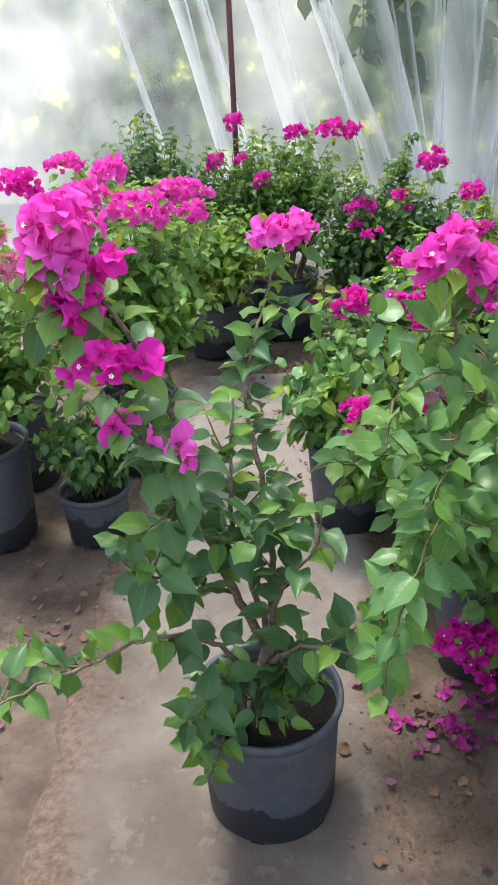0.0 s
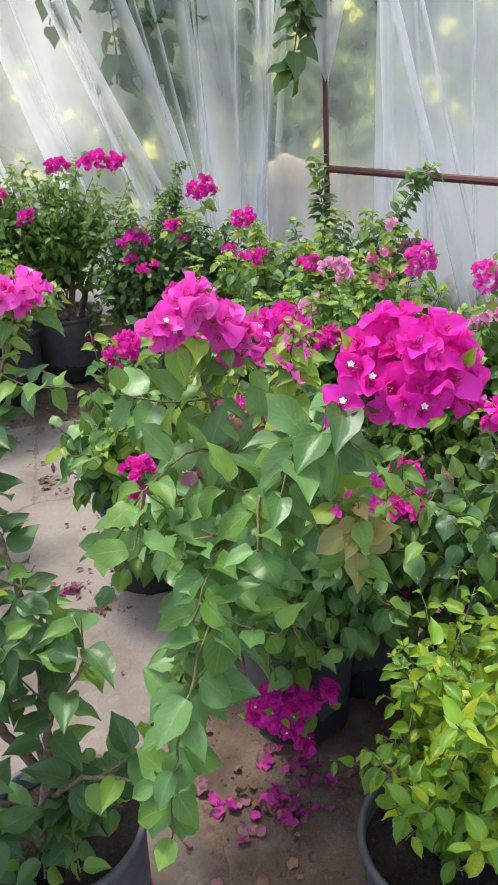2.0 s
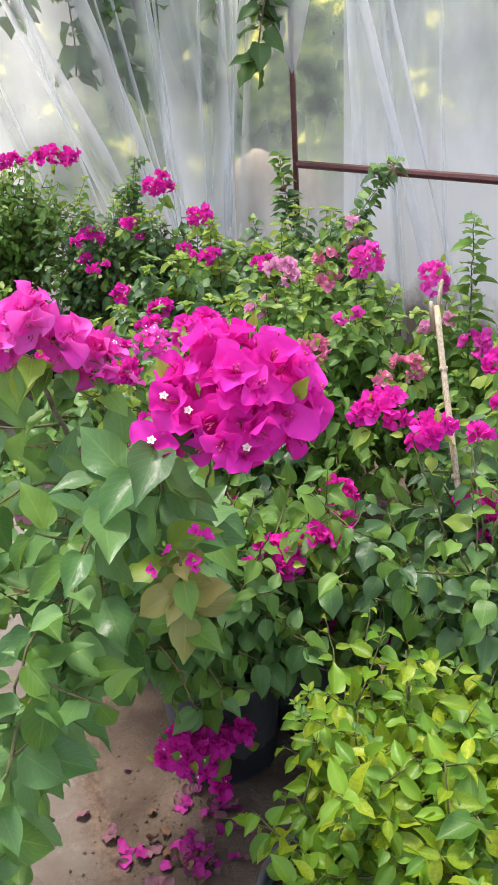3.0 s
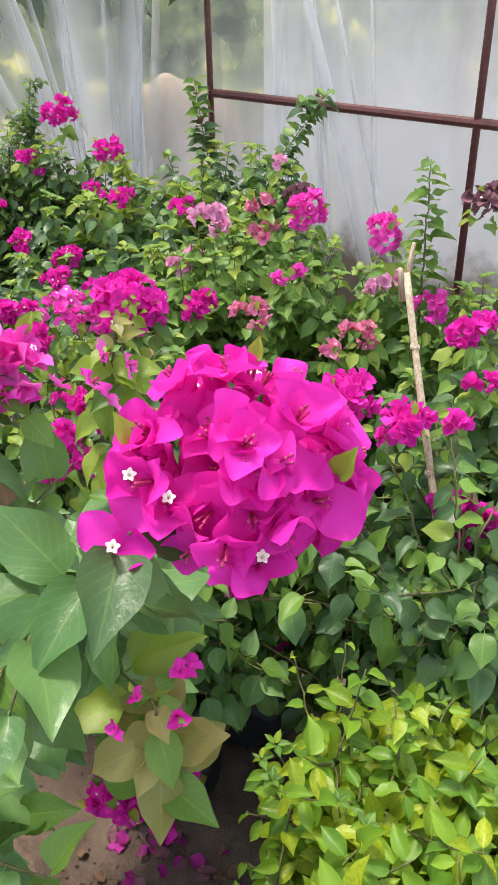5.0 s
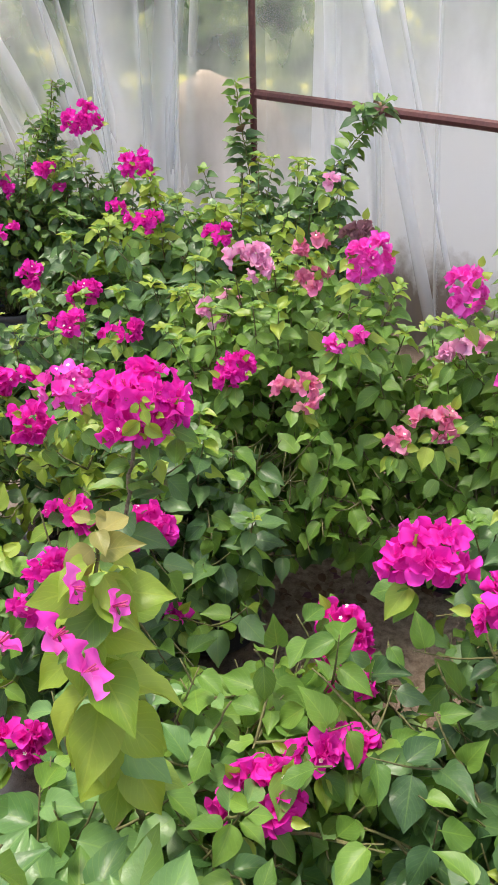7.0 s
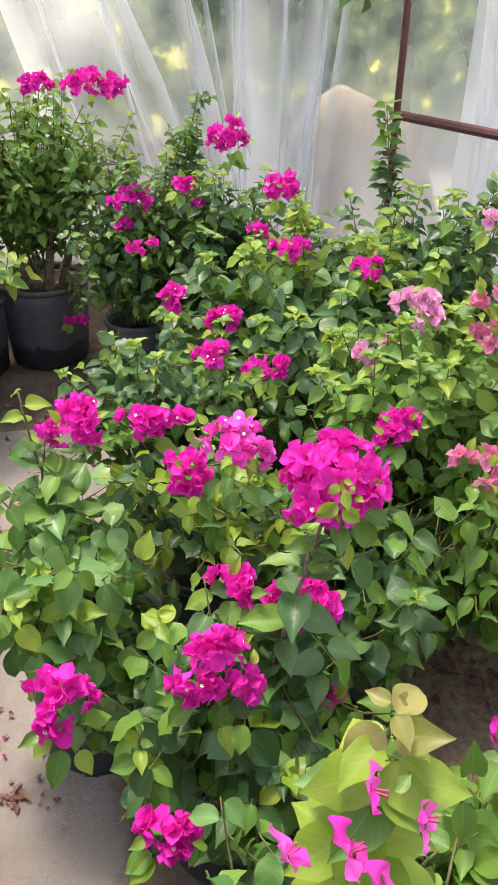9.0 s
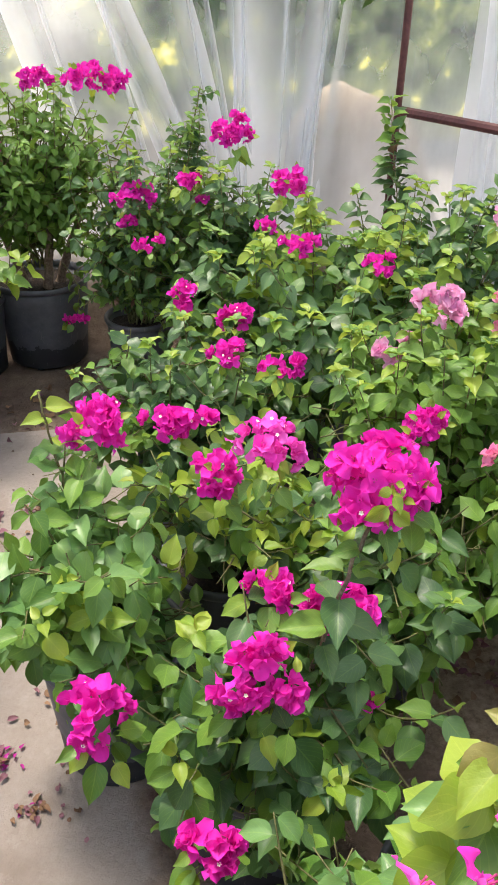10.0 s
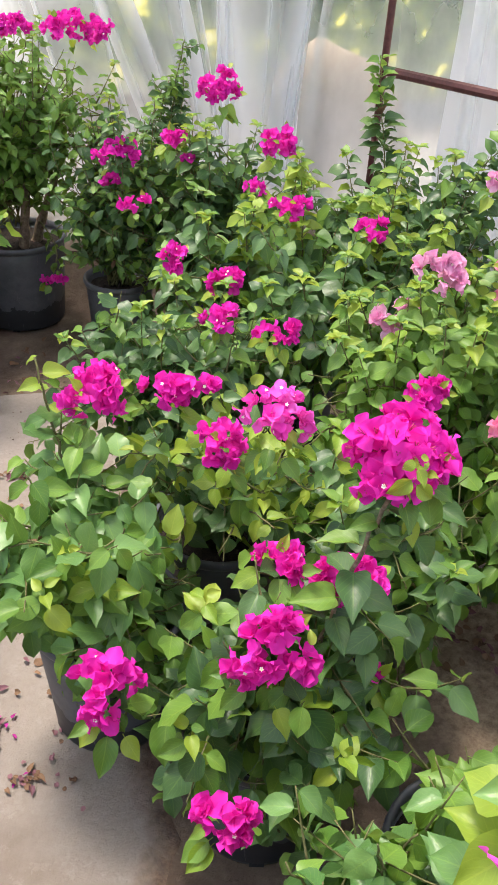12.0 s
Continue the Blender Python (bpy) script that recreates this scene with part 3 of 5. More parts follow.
        if each:
            holder = thing_part(name, c, self.root)
            for i, m in items:
                ob = new("bract", shape_mesh("bract", BRACT_FINE, i, look_of[0]))
                ob.parent = holder
                ob.matrix_basis = Matrix.Translation(-c) @ m
            for foot, face in tubes:
                ob = new("flower_tube", TUBES)
                ob.parent = holder
                ob.matrix_basis = Matrix.Translation(foot - c) @ face.to_track_quat("Z", "Y").to_matrix().to_4x4() @ Matrix.Diagonal((size, size, size, 1))
        else:
            here = Matrix.Translation(-c)
            holder = part(name, joined_shapes(name, [(BRACT_SPARE, i, here @ m) for i, m in items], look_of[1]), self.root, at=Matrix.Translation(c))
        for at, face in stars:
            star = new("flower", STAR)
            star.parent = holder
            star.matrix_basis = Matrix.Translation(at - c) @ face.to_track_quat("Z", "Y").to_matrix().to_4x4() @ Matrix.Diagonal((size / 0.034,) * 3 + (1,))
        for _ in range(leaves):
            a = rng.uniform(0, 6.28)
            out = Vector((math.cos(a), math.sin(a), rng.uniform(-0.6, 0.0)))
            at = c + Vector((out.x * radii[0] * 0.5, out.y * radii[1] * 0.5, -radii[2] * rng.uniform(0.5, 1.2)))
            self.add_leaf(at, out + Vector((0, 0, -0.2)), Vector((rng.uniform(-0.3, 0.3), -0.4, 1)), self.size * rng.uniform(0.5, 0.85), rng.choice((FRESH, FRESH, YOUNG)))
        return holder

    def shoots(self, centre, radii, count, rise=0.06, tip=YOUNG, size=None):
        """Straight leafy shoots that stand up out of the bush, each ending in a pale rosette."""
        rng, c = self.rng, Vector(centre)
        for k in range(count):
            a, r = k * 2.4 + rng.uniform(-0.4, 0.4), math.sqrt(rng.uniform(0.05, 1.0))
            foot = c + Vector((radii[0] * r * math.cos(a) * 0.8, radii[1] * r * math.sin(a) * 0.8, radii[2] * 0.2))
            top = c + Vector((radii[0] * r * math.cos(a), radii[1] * r * math.sin(a), radii[2] * math.sqrt(1.05 - 0.8 * r * r) + rng.uniform(0.3, 1.1) * rise))
            line = smooth_line([foot, foot.lerp(top, 0.5) + Vector((rng.uniform(-0.02, 0.02), rng.uniform(-0.02, 0.02), 0)), top])
            self.twigs.append(tube(line, 0.003, 0.0012, 5, 0.05, rng))
            self.leafy(line, 0.05, 0.015, size=(size or self.size) * 0.95, droop=0.35, tip=tip, tip_from=0.88)
            for j in range(5):
                out = Vector((math.cos(j * 1.257 + a), math.sin(j * 1.257 + a), rng.uniform(0.2, 0.8)))
                self.add_leaf(top, out, Vector((-out.x, -out.y, 1.2)), (size or self.size) * rng.uniform(0.35, 0.55), rng.choice((tip, FRESH, FRESH)))

    def dry_spray(self, at, way):
        """A bare, tan flower stalk that forks twice."""
        rng, at, way = self.rng, Vector(at), Vector(way)
        end = at + way
        fork = at + way * 0.5
        lines = [[at, fork + Vector((0, 0, 0.008)), end]]
        for k in range(3):
            side = Vector((rng.uniform(-1, 1), rng.uniform(-1, 1), rng.uniform(-0.8, 0.6))) * way.length * 0.4
            lines.append([fork.lerp(end, k * 0.3), fork.lerp(end, k * 0.3) + side * 0.5 + way * 0.1, fork.lerp(end, k * 0.3) + side + way * 0.2])
        verts, faces = [], []
        for line in lines:
            v, f = tube(smooth_line(line, 0.01), 0.0016, 0.0009, 5, 0.1, rng)
            s = len(verts)
            verts += v
            faces += [tuple(i + s for i in face) for face in f]
        part("dry_stalk", mesh_from("dry_stalk", verts, faces, TAN), self.root, "bare tan flower stalk")

    def rosette(self, top, count, size, tip=YOUNG):
        """A whorl of pale young leaves round a shoot's end."""
        rng, top = self.rng, Vector(top)
        for j in range(count):
            a = j * 2.39996 + rng.uniform(-0.3, 0.3)
            out = Vector((math.cos(a), math.sin(a), rng.uniform(-0.9, 0.6)))
            self.add_leaf(top - Vector((0, 0, 0.008 * j)), out, Vector((out.x * rng.uniform(-0.6, 0.6) + rng.uniform(-0.4, 0.4), -0.6, 0.8)), size * rng.uniform(0.8, 1.1) * min(1.0, 0.45 + 0.14 * j), rng.choice((tip, tip, FRESH)))

    def finish(self):
        """The leaves nearest the aisle become pieces of their own, the others one mass of foliage."""
        self.leaves.sort(key=lambda leaf: (leaf[3] - AISLE).length)
        for kind, index, m, _ in self.leaves[: self.singles]:
            part("leaf", shape_mesh("leaf", self.shapes, index, kind[0]), self.root, at=m)
        rest = {}
        for kind, index, m, _ in self.leaves[self.singles :]:
            rest.setdefault(kind[1].name, []).append((kind[1], (self.spare, index, m)))
        for group in rest.values():
            ob = part("foliage", joined_shapes("foliage", [item for _, item in group], group[0][0]), self.root)
            tagged(ob, kind="stuff")
        if self.twigs:
            verts, faces = [], []
            for v, f in self.twigs:
                s = len(verts)
                verts += v
                faces += [tuple(i + s for i in face) for face in f]
            tagged(part("brushwood", mesh_from("brushwood", verts, faces, GREENWOOD), self.root), kind="stuff")
        return self.root


def thing_part(name, c, parent):
    """The short flower stalk in the middle of a head, which carries its bracts."""
    line = [Vector((0, 0, -0.014)), Vector((0.001, 0, -0.006)), Vector((0, 0, 0))]
    ob = part(name, mesh_from(name, *tube(line, 0.0016, 0.0010, 5), GREENWOOD), parent, at=Matrix.Translation(c))
    return ob


def star_mesh():
    """The small cream flower: a short tube that opens into five lobes."""
    verts, faces = [], []
    for r, z in ((0.0008, -0.006), (0.0012, -0.0006), (0.0030, 0.0006)):
        for k in range(20):
            a = 2 * math.pi * k / 20
            verts.append((r * math.cos(a), r * math.sin(a), z))
    for k in range(20):
        a = 2 * math.pi * k / 20
        r = 0.0039 + 0.0009 * math.cos(5 * a)
        verts.append((r * math.cos(a), r * math.sin(a), 0.0004))
    for i in (0, 20, 40):
        for k in range(20):
            a, b = i + k, i + (k + 1) % 20
            faces.append((a, b, b + 20, a + 20))
    return mesh_from("flower", verts, faces, PETAL)


STAR = star_mesh()


def tube_mesh():
    """The three unopened flower tubes in the middle of a trio of bracts, one unit being a bract's length."""
    verts, faces = [], []
    for k in range(3):
        a = 2.094 * k + 0.5
        out = Vector((math.cos(a), math.sin(a), 0))
        line = [Vector((0, 0, 0)), out * 0.05 + Vector((0, 0, 0.25)), out * 0.075 + Vector((0, 0, 0.46)), out * 0.085 + Vector((0, 0, 0.52))]
        v, f = tube(line, 0.020, 0.034, 5)
        s = len(verts)
        verts += v
        faces += [tuple(i + s for i in face) for face in f]
    return mesh_from("flower_tube", verts, faces, BUD)


TUBES = tube_mesh()


# ---- the large structure ----
def ground_height(x, y):
    bank = min(1.0, max(0.0, (y - 4.58) / 0.20)) * min(1.0, max(0.0, (5.15 - y) / 0.15)) * min(1.0, max(0.0, (1.9 - x) / 0.3))
    return 0.26 * bank * bank * (3 - 2 * bank) * (0.8 + 0.4 * noise.noise((x * 2.3, 0.0, 8.0))) - 0.004 + 0.012 * noise.noise((x * 1.7, y * 1.7, 0.0)) + 0.006 * noise.noise((x * 9, y * 9, 3.0)) - 0.012


def make_ground():
    xs = [-60, -20, -8] + [-4 + 0.06 * i for i in range(134)] + [8, 20, 60]
    ys = [-60, -20, -6] + [-1.5 + 0.06 * i for i in range(117)] + [9, 20, 60]
    verts = [(x, y, ground_height(x, y) if abs(x) < 6 and -3 < y < 8 else -0.016) for y in ys for x in xs]
    n = len(xs)
    faces = [(j * n + i, j * n + i + 1, (j + 1) * n + i + 1, (j + 1) * n + i) for j in range(len(ys) - 1) for i in range(n - 1)]
    tagged(new("ground", mesh_from("ground", verts, faces, EARTH)), "brown trodden earth floor with leaf litter", "ground", kind="structure")


def path_edges(y):
    left = -0.56 + 0.05 * noise.noise((y * 3, 0.0, 1.0)) + 0.02 * noise.noise((y * 14, 0.0, 1.0))
    right = 0.32 + 0.13 / (1 + math.exp((2.0 - y) * 7)) + 0.05 * math.sin(1.7 * y + 1) + 0.04 * noise.noise((y * 3, 5.0, 1.0)) + 0.02 * noise.noise((y * 15, 4.0, 1.0))
    return left, right


def make_path():
    rows, cols, verts, faces, uvs = 150, 30, [], [], []
    for j in range(rows + 1):
        y = -2.0 + 5.9 * j / rows
        left, right = path_edges(y)
        for i in range(cols + 1):
            t = i / cols
            edge = min(t, 1 - t) * 2
            z = 0.0 - 0.022 * (1 - min(1.0, edge * 5)) ** 2 + 0.0015 * noise.noise((t * 6, y * 6, 0.0))
            verts.append((left + (right - left) * t, y, z))
            uvs.append((t, y))
    n = cols + 1
    for j in range(rows):
        for i in range(cols):
            faces.append((j * n + i, j * n + i + 1, (j + 1) * n + i + 1, (j + 1) * n + i))
    tagged(new("pavement", mesh_from("pavement", verts, faces, CONCRETE, True, uvs)), "pale worn concrete path dusted with soil", "path", kind="structure")


def yard_material(name, dark, light):
    n = Nodes(name)
    pos = n.place()
    col = n.ramp(n.noise(1.5, 6.0, 0.6, vector=pos), (0.35, dark), (0.65, light))
    n.surface(n.add("ShaderNodeBsdfPrincipled", Base_Color=col, Roughness=0.9).outputs[0])
    return n.mat


YARD = yard_material("pale dry ground", (0.42, 0.38, 0.32), (0.62, 0.59, 0.53))
CLAY = yard_material("dry clay", (0.17, 0.135, 0.095), (0.30, 0.25, 0.185))


def make_yard():
    """Pale beaten ground outside the corner of the greenhouse."""
    verts = [(2.0, 5.2, 0.02), (3.75, 1.6, 0.02), (14.0, 0.9, 0.02), (9.2, 7.7, 0.02), (3.0, 8.9, 0.02)]
    tagged(new("road", mesh_from("road", verts, [(0, 1, 2, 3, 4)], YARD, False)), "pale dusty ground outside the greenhouse", "ground", kind="structure")


CORNER_A, CORNER_B, CORNER_C = Vector((-0.148, 4.72, 0)), Vector((1.63, 4.68, 0)), Vector((2.31, 3.41, 0))
ROOF_Z = 2.55


def sheet(name, a, b, label, folds, material=None, seed=1, z0=0.0, z1=ROOF_Z, deep=0.03):
    """A hanging film wall from a to b with slanting folds; folds: (along, slope, width, depth)."""
    rng = random.Random(seed)
    a, b = Vector(a), Vector(b)
    length = (b - a).length
    way = (b - a).normalized()
    out = Vector((-way.y, way.x, 0))
    nu, nv = max(8, int(length / 0.02)), 44
    verts, faces = [], []
    for j in range(nv + 1):
        z = z0 + (z1 - z0) * j / nv
        for i in range(nu + 1):
            s = length * i / nu
            d = deep * noise.noise((s * 1.6, z * 0.7, seed * 7.0)) + 0.3 * deep * noise.noise((s * 7 + z, z * 1.5, seed * 3.0))
            for at, slope, width, depth in folds:
                q = (s - at - slope * (z1 - z)) / width
                d += depth * math.exp(-q * q)
            p = a + way * s + out * d
            verts.append((p.x, p.y, z))
    n = nu + 1
    for j in range(nv):
        for i in range(nu):
            faces.append((j * n + i, j * n + i + 1, (j + 1) * n + i + 1, (j + 1) * n + i))
    return tagged(new(name, mesh_from(name, verts, faces, material or FILM)), label, "plastic film wall", kind="structure")


def ribbon(name, foot, top, w0, w1, parent, along=(1.0, 0.0)):
    """A doubled, milky fold of film that hangs against the sheet."""
    foot, top = Vector(foot), Vector(top)
    way = Vector((along[0], along[1], 0)).normalized()
    inward = Vector((way.y, -way.x, 0))
    verts, faces, uvs = [], [], []
    rng = random.Random(int(foot.x * 1000) + 7 * int(top.x * 1000))
    lean, bend, flip = rng.uniform(0.4, 1.0), rng.uniform(-0.03, 0.03), rng.random() < 0.5
    for j in range(31):
        t = j / 30
        p = top.lerp(foot, t) + way * bend * math.sin(3.1 * t)
        w = (w0 + (w1 - w0) * t) * (1 + 0.25 * noise.noise((t * 4, foot.x * 9, 0)))
        for q in (-1, -0.6, -0.2, 0.2, 0.6, 1):
            bulge = 0.03 * (1 - q * q) * lean + 0.010 * noise.noise((q * 2, t * 5, foot.x * 5))
            s = p + way * q * w * 0.5 + inward * (0.03 + bulge)
            verts.append((s.x, s.y, s.z))
            uvs.append((0.5 + 0.5 * q if flip else 0.5 - 0.5 * q, t))
    for j in range(30):
        for k in range(5):
            i = j * 6 + k
            faces.append((i, i + 1, i + 7, i + 6))
    ob = new(name, mesh_from(name, verts, faces, FILM_FOLD, True, uvs))
    ob.parent = parent
    return ob


def post(spot, z1=ROOF_Z, r=0.0155, lean=(0.0, 0.0)):
    verts, faces = tube([Vector((0, 0, -0.05)), Vector((lean[0] * 0.5, lean[1] * 0.5, z1 * 0.5)), Vector((lean[0], lean[1], z1))], r, r, 12)
    ob = tagged(new("steel_post", mesh_from("steel_post", verts, faces, STEEL)), "thin red-brown painted steel greenhouse post", "post", "greenhouse frame posts", "structure")
    ob.location = spot
    return ob


def rail(name, a, b, r=0.02):
    a, b = Vector(a), Vector(b)
    mid = (a + b) / 2
    verts, faces = tube([a - mid, Vector((0, 0, 0)), b - mid], r, r, 8)
    ob = tagged(new(name, mesh_from(name, verts, faces, STEEL, False)), "red-brown painted steel rail of the greenhouse frame", "rail", "greenhouse frame rails", "structure")
    ob.location = mid
    return ob


make_ground()
make_path()
make_yard()

# film walls, frame and roof
wall_back = sheet("wall_north", (-3.2, 4.86, 0), (1.72, 4.78, 0), "milky wrinkled plastic film wall with slanting folds", [(2.75, 0.25, 0.05, -0.05), (3.45, 0.30, 0.06, -0.06), (4.05, 0.2, 0.05, -0.05), (4.5, 0.05, 0.08, -0.07)], seed=2)
sheet("wall_corner", (1.715, 4.775, 0), (1.842, 4.49, 0), "clear plastic film beside the corner post", [], seed=9, deep=0.012)
wall_right = sheet("wall_east", (1.842, 4.49, 0), (3.45, 1.70, 0), "taut pale plastic film wall behind a steel rail", [(0.18, 0.10, 0.04, -0.05), (0.35, 0.12, 0.05, -0.04), (0.85, 0.1, 0.05, -0.03)], FILM_TAUT, seed=5, deep=0.02)
sheet("wall_south", (3.45, 1.70, 0), (3.0, -2.5, 0), "pale plastic film wall", [], seed=6)
sheet("wall_west", (-3.2, -2.5, 0), (-3.2, 4.86, 0), "pale plastic film wall", [], seed=7)
sheet("wall_behind", (3.0, -2.5, 0), (-3.2, -2.5, 0), "pale plastic film wall", [], seed=8)


def make_roof():
    verts, faces = [], []
    for j in range(31):
        for i in range(31):
            x, y = -3.3 + 6.9 * i / 30, -2.6 + 7.6 * j / 30
            verts.append((x, y, ROOF_Z + 0.35 - 0.03 * (x * x) + 0.03 * noise.noise((x * 2, y * 2, 0))))
    for j in range(30):
        for i in range(30):
            a = j * 31 + i
            faces.append((a, a + 1, a + 32, a + 31))
    tagged(new("ceiling", mesh_from("ceiling", verts, faces, FILM_ROOF)), "translucent white plastic film roof", "roof", kind="structure")


make_roof()
post(CORNER_A)
post(CORNER_B)
post(CORNER_C)
post(Vector((-2.0, 4.72, 0)))
post(Vector((3.09, 1.96, 0)))
rail("steel_rail", (1.64, 4.66, 0.95), (2.32, 3.39, 0.95))
rail("steel_rail", (2.32, 3.39, 0.95), (3.10, 1.94, 0.95))
rail("steel_rail", (-3.2, 4.74, ROOF_Z), (1.66, 4.70, ROOF_Z))

FOLDS = [(-0.95, -0.41, 0.02, 0.04), (-0.64, -0.06, 0.05, 0.08), (-0.42, 0.06, 0.015, 0.03), (-0.24, 0.36, 0.06, 0.10), (0.03, 0.77, 0.02, 0.04), (0.22, 0.66, 0.015, 0.02), (0.40, 0.95, 0.06, 0.08), (0.66, 1.0, 0.015, 0.025), (0.83, 1.09, 0.07, 0.09), (1.14, 1.10, 0.16, 0.24), (1.44, 1.18, 0.05, 0.14), (1.30, 1.22, 0.02, 0.05), (1.55, 1.21, 0.03, 0.06), (0.05, 0.88, 0.03, 0.07), (-0.48, 0.02, 0.03, 0.06), (0.95, 1.00, 0.010, 0.018), (1.24, 1.14, 0.012, 0.022), (1.38, 1.26, 0.010, 0.020), (0.55, 0.92, 0.010, 0.018), (1.05, 1.20, 0.012, 0.016), (1.50, 1.32, 0.020, 0.040), (-0.05, 0.45, 0.012, 0.018), (-0.52, -0.15, 0.010, 0.016), (0.90, 0.98, 0.006, 0.012), (-1.82, -1.71, 0.40, 0.44)]
for top_x, foot_x, w0, w1 in FOLDS:
    ribbon("film_fold", (foot_x, 4.79, 0.45), (top_x, 4.81, 2.4), w0 * 1.45, w1 * 1.45, wall_back)
for top, foot, w0, w1 in (((1.87, 4.44, 2.4), (1.93, 4.34, 0.1), 0.09, 0.10), ((1.93, 4.33, 2.4), (2.06, 4.10, 0.1), 0.04, 0.06), ((1.76, 4.54, 2.4), (2.17, 3.84, 0.1), 0.05, 0.06), ((1.85, 4.38, 2.4), (2.24, 3.72, 0.1), 0.015, 0.03), ((2.10, 3.96, 2.4), (2.18, 3.82, 0.1), 0.02, 0.02)):
    ribbon("film_fold", foot, top, w0, w1, wall_right, (0.72, -1.22))


def film_flap():
    """A torn, curling corner of the film that hangs in front of the top of the corner post."""
    verts, faces, uvs = [], [], []
    for j in range(13):
        v = j / 12
        for i in range(9):
            u = i / 8
            x0, x1 = 1.515 - 0.03 * math.sin(3.1 * v) + 0.10 * v ** 3, 1.80 - 0.17 * v ** 1.5
            x, z = x0 + (x1 - x0) * u, 2.25 - 0.86 * v + 0.02 * math.sin(5 * u)
            y = 4.63 - 0.03 * math.sin(3.1 * u) * v + 0.015 * noise.noise((u * 4, v * 6, 2.0)) + 0.02 * u
            verts.append((x, y, z))
            uvs.append((0.25 + 0.4 * abs(u - 0.5), v))
    for j in range(12):
        for i in range(8):
            a = j * 9 + i
            faces.append((a, a + 1, a + 10, a + 9))
    ob = new("torn_flap", mesh_from("torn_flap", verts, faces, FILM_TAUT, True, uvs))
    ob.parent = wall_back


film_flap()


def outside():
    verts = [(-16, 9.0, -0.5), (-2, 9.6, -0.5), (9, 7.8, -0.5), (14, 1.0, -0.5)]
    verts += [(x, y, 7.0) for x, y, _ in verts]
    tagged(new("backdrop", mesh_from("backdrop", verts, [(0, 1, 5, 4), (1, 2, 6, 5), (2, 3, 7, 6)], BACKDROP)), "glowing painted backdrop of blurred green trees and bright sky outside", "backdrop", kind="structure")


outside()


def garden_tree(spot, seed, limbs, label):
    """A tree outside, of which a few limbs with large leaves hang close to the film."""
    rng = random.Random(seed)
    root = thing("garden_tree", spot, label, "tree")
    trunk = smooth_line([Vector(spot), Vector(spot) + Vector((0.05, 0.05, 1.2)), Vector(spot) + Vector((-0.05, 0.0, 2.9))], 0.1)
    part("trunk", mesh_from("trunk", *tube(trunk, 0.06, 0.03, 10, 0.06, rng), BARK), root)
    items = []
    for points, count, size in limbs:
        line = smooth_line([Vector(points[0])] + [Vector(p) for p in points[1:]], 0.05)
        part("limb", mesh_from("limb", *tube(line, 0.012, 0.004, 6, 0.06, rng), BARK), root)
        for _ in range(count):
            at = line[rng.randrange(len(line) - int(1.1 / 0.05), len(line))]
            a = rng.uniform(0, 6.28)
            out = Vector((math.cos(a), math.sin(a) * 0.6, rng.uniform(-0.9, 0.1)))
            part("leaf", shape_mesh("large_leaf", LEAF_SHAPES, rng.randrange(4), OUTSIDE[0]), root, at=leaf_pose(at, out, Vector((rng.uniform(-0.5, 0.5), -0.6, 0.8)), size * rng.uniform(0.7, 1.2)))
    return root


garden_tree((6.0, 6.6, 0.0), 3, [
    ([(5.95, 6.6, 2.8), (3.0, 5.6, 3.3), (1.72, 4.98, 2.5), (1.54, 4.66, 1.95), (1.43, 4.63, 1.46)], 80, 0.14),
    ([(5.95, 6.6, 2.8), (2.9, 5.6, 3.2), (1.80, 5.05, 2.4), (1.60, 4.95, 1.65)], 36, 0.14),
    ([(5.95, 6.6, 2.8), (3.0, 5.6, 3.2), (1.5, 5.2, 2.6), (1.30, 4.95, 2.0), (1.35, 4.95, 1.65)], 40, 0.15),
    ([(5.95, 6.6, 2.8), (3.2, 5.4, 3.2), (2.2, 5.0, 2.4), (2.05, 4.7, 1.75)], 30, 0.13),
], "leafy garden tree with a twig poking in beside the post")
garden_tree((5.2, 8.0, 0.0), 6, [
    ([(5.15, 8.0, 2.8), (2.4, 6.2, 3.4), (0.75, 4.99, 2.4), (0.55, 4.93, 1.45)], 64, 0.14),
    ([(5.15, 8.0, 2.8), (2.4, 6.2, 3.4), (1.0, 4.99, 2.4), (1.25, 4.93, 1.30)], 80, 0.15),
    ([(5.15, 8.0, 2.8), (2.4, 6.2, 3.4), (0.9, 4.98, 2.4), (0.80, 4.92, 1.35)], 70, 0.15),
    ([(5.15, 8.0, 2.8), (2.4, 6.2, 3.4), (0.5, 5.2, 2.5), (0.25, 5.1, 1.75)], 40, 0.15),
], "broad-leaved garden tree pressed against the outside of the film")


def earth_bank(spot, radii, height, material, label, steep=2.0):
    """A heap of earth or sand with an uneven top."""
    verts, faces, rings, sides = [], [], 12, 28
    for i in range(rings + 1):
        r = 1 - i / rings
        for k in range(sides):
            a = 2 * math.pi * k / sides
            x, y = r * radii[0] * math.cos(a), r * radii[1] * math.sin(a)
            z = height * (1 - r ** steep) * (1 + 0.14 * noise.noise((x * 3.0, y * 3.0, 1.0)) + 0.03 * noise.noise((x * 9, y * 9, 5.0)))
            verts.append((x, y, z - 0.03))
    for i in range(rings):
        for k in range(sides):
            p, q = i * sides + k, i * sides + (k + 1) % sides
            faces.append((p, q, q + sides, p + sides))
    ob = tagged(new("earth_heap", mesh_from("earth_heap", verts, faces, material)), label, "earth heap")
    ob.location = spot


earth_bank((1.68, 5.45, 0.0), (0.60, 0.42), 0.96, CLAY, "heap of brown earth outside the film corner", 2.8)

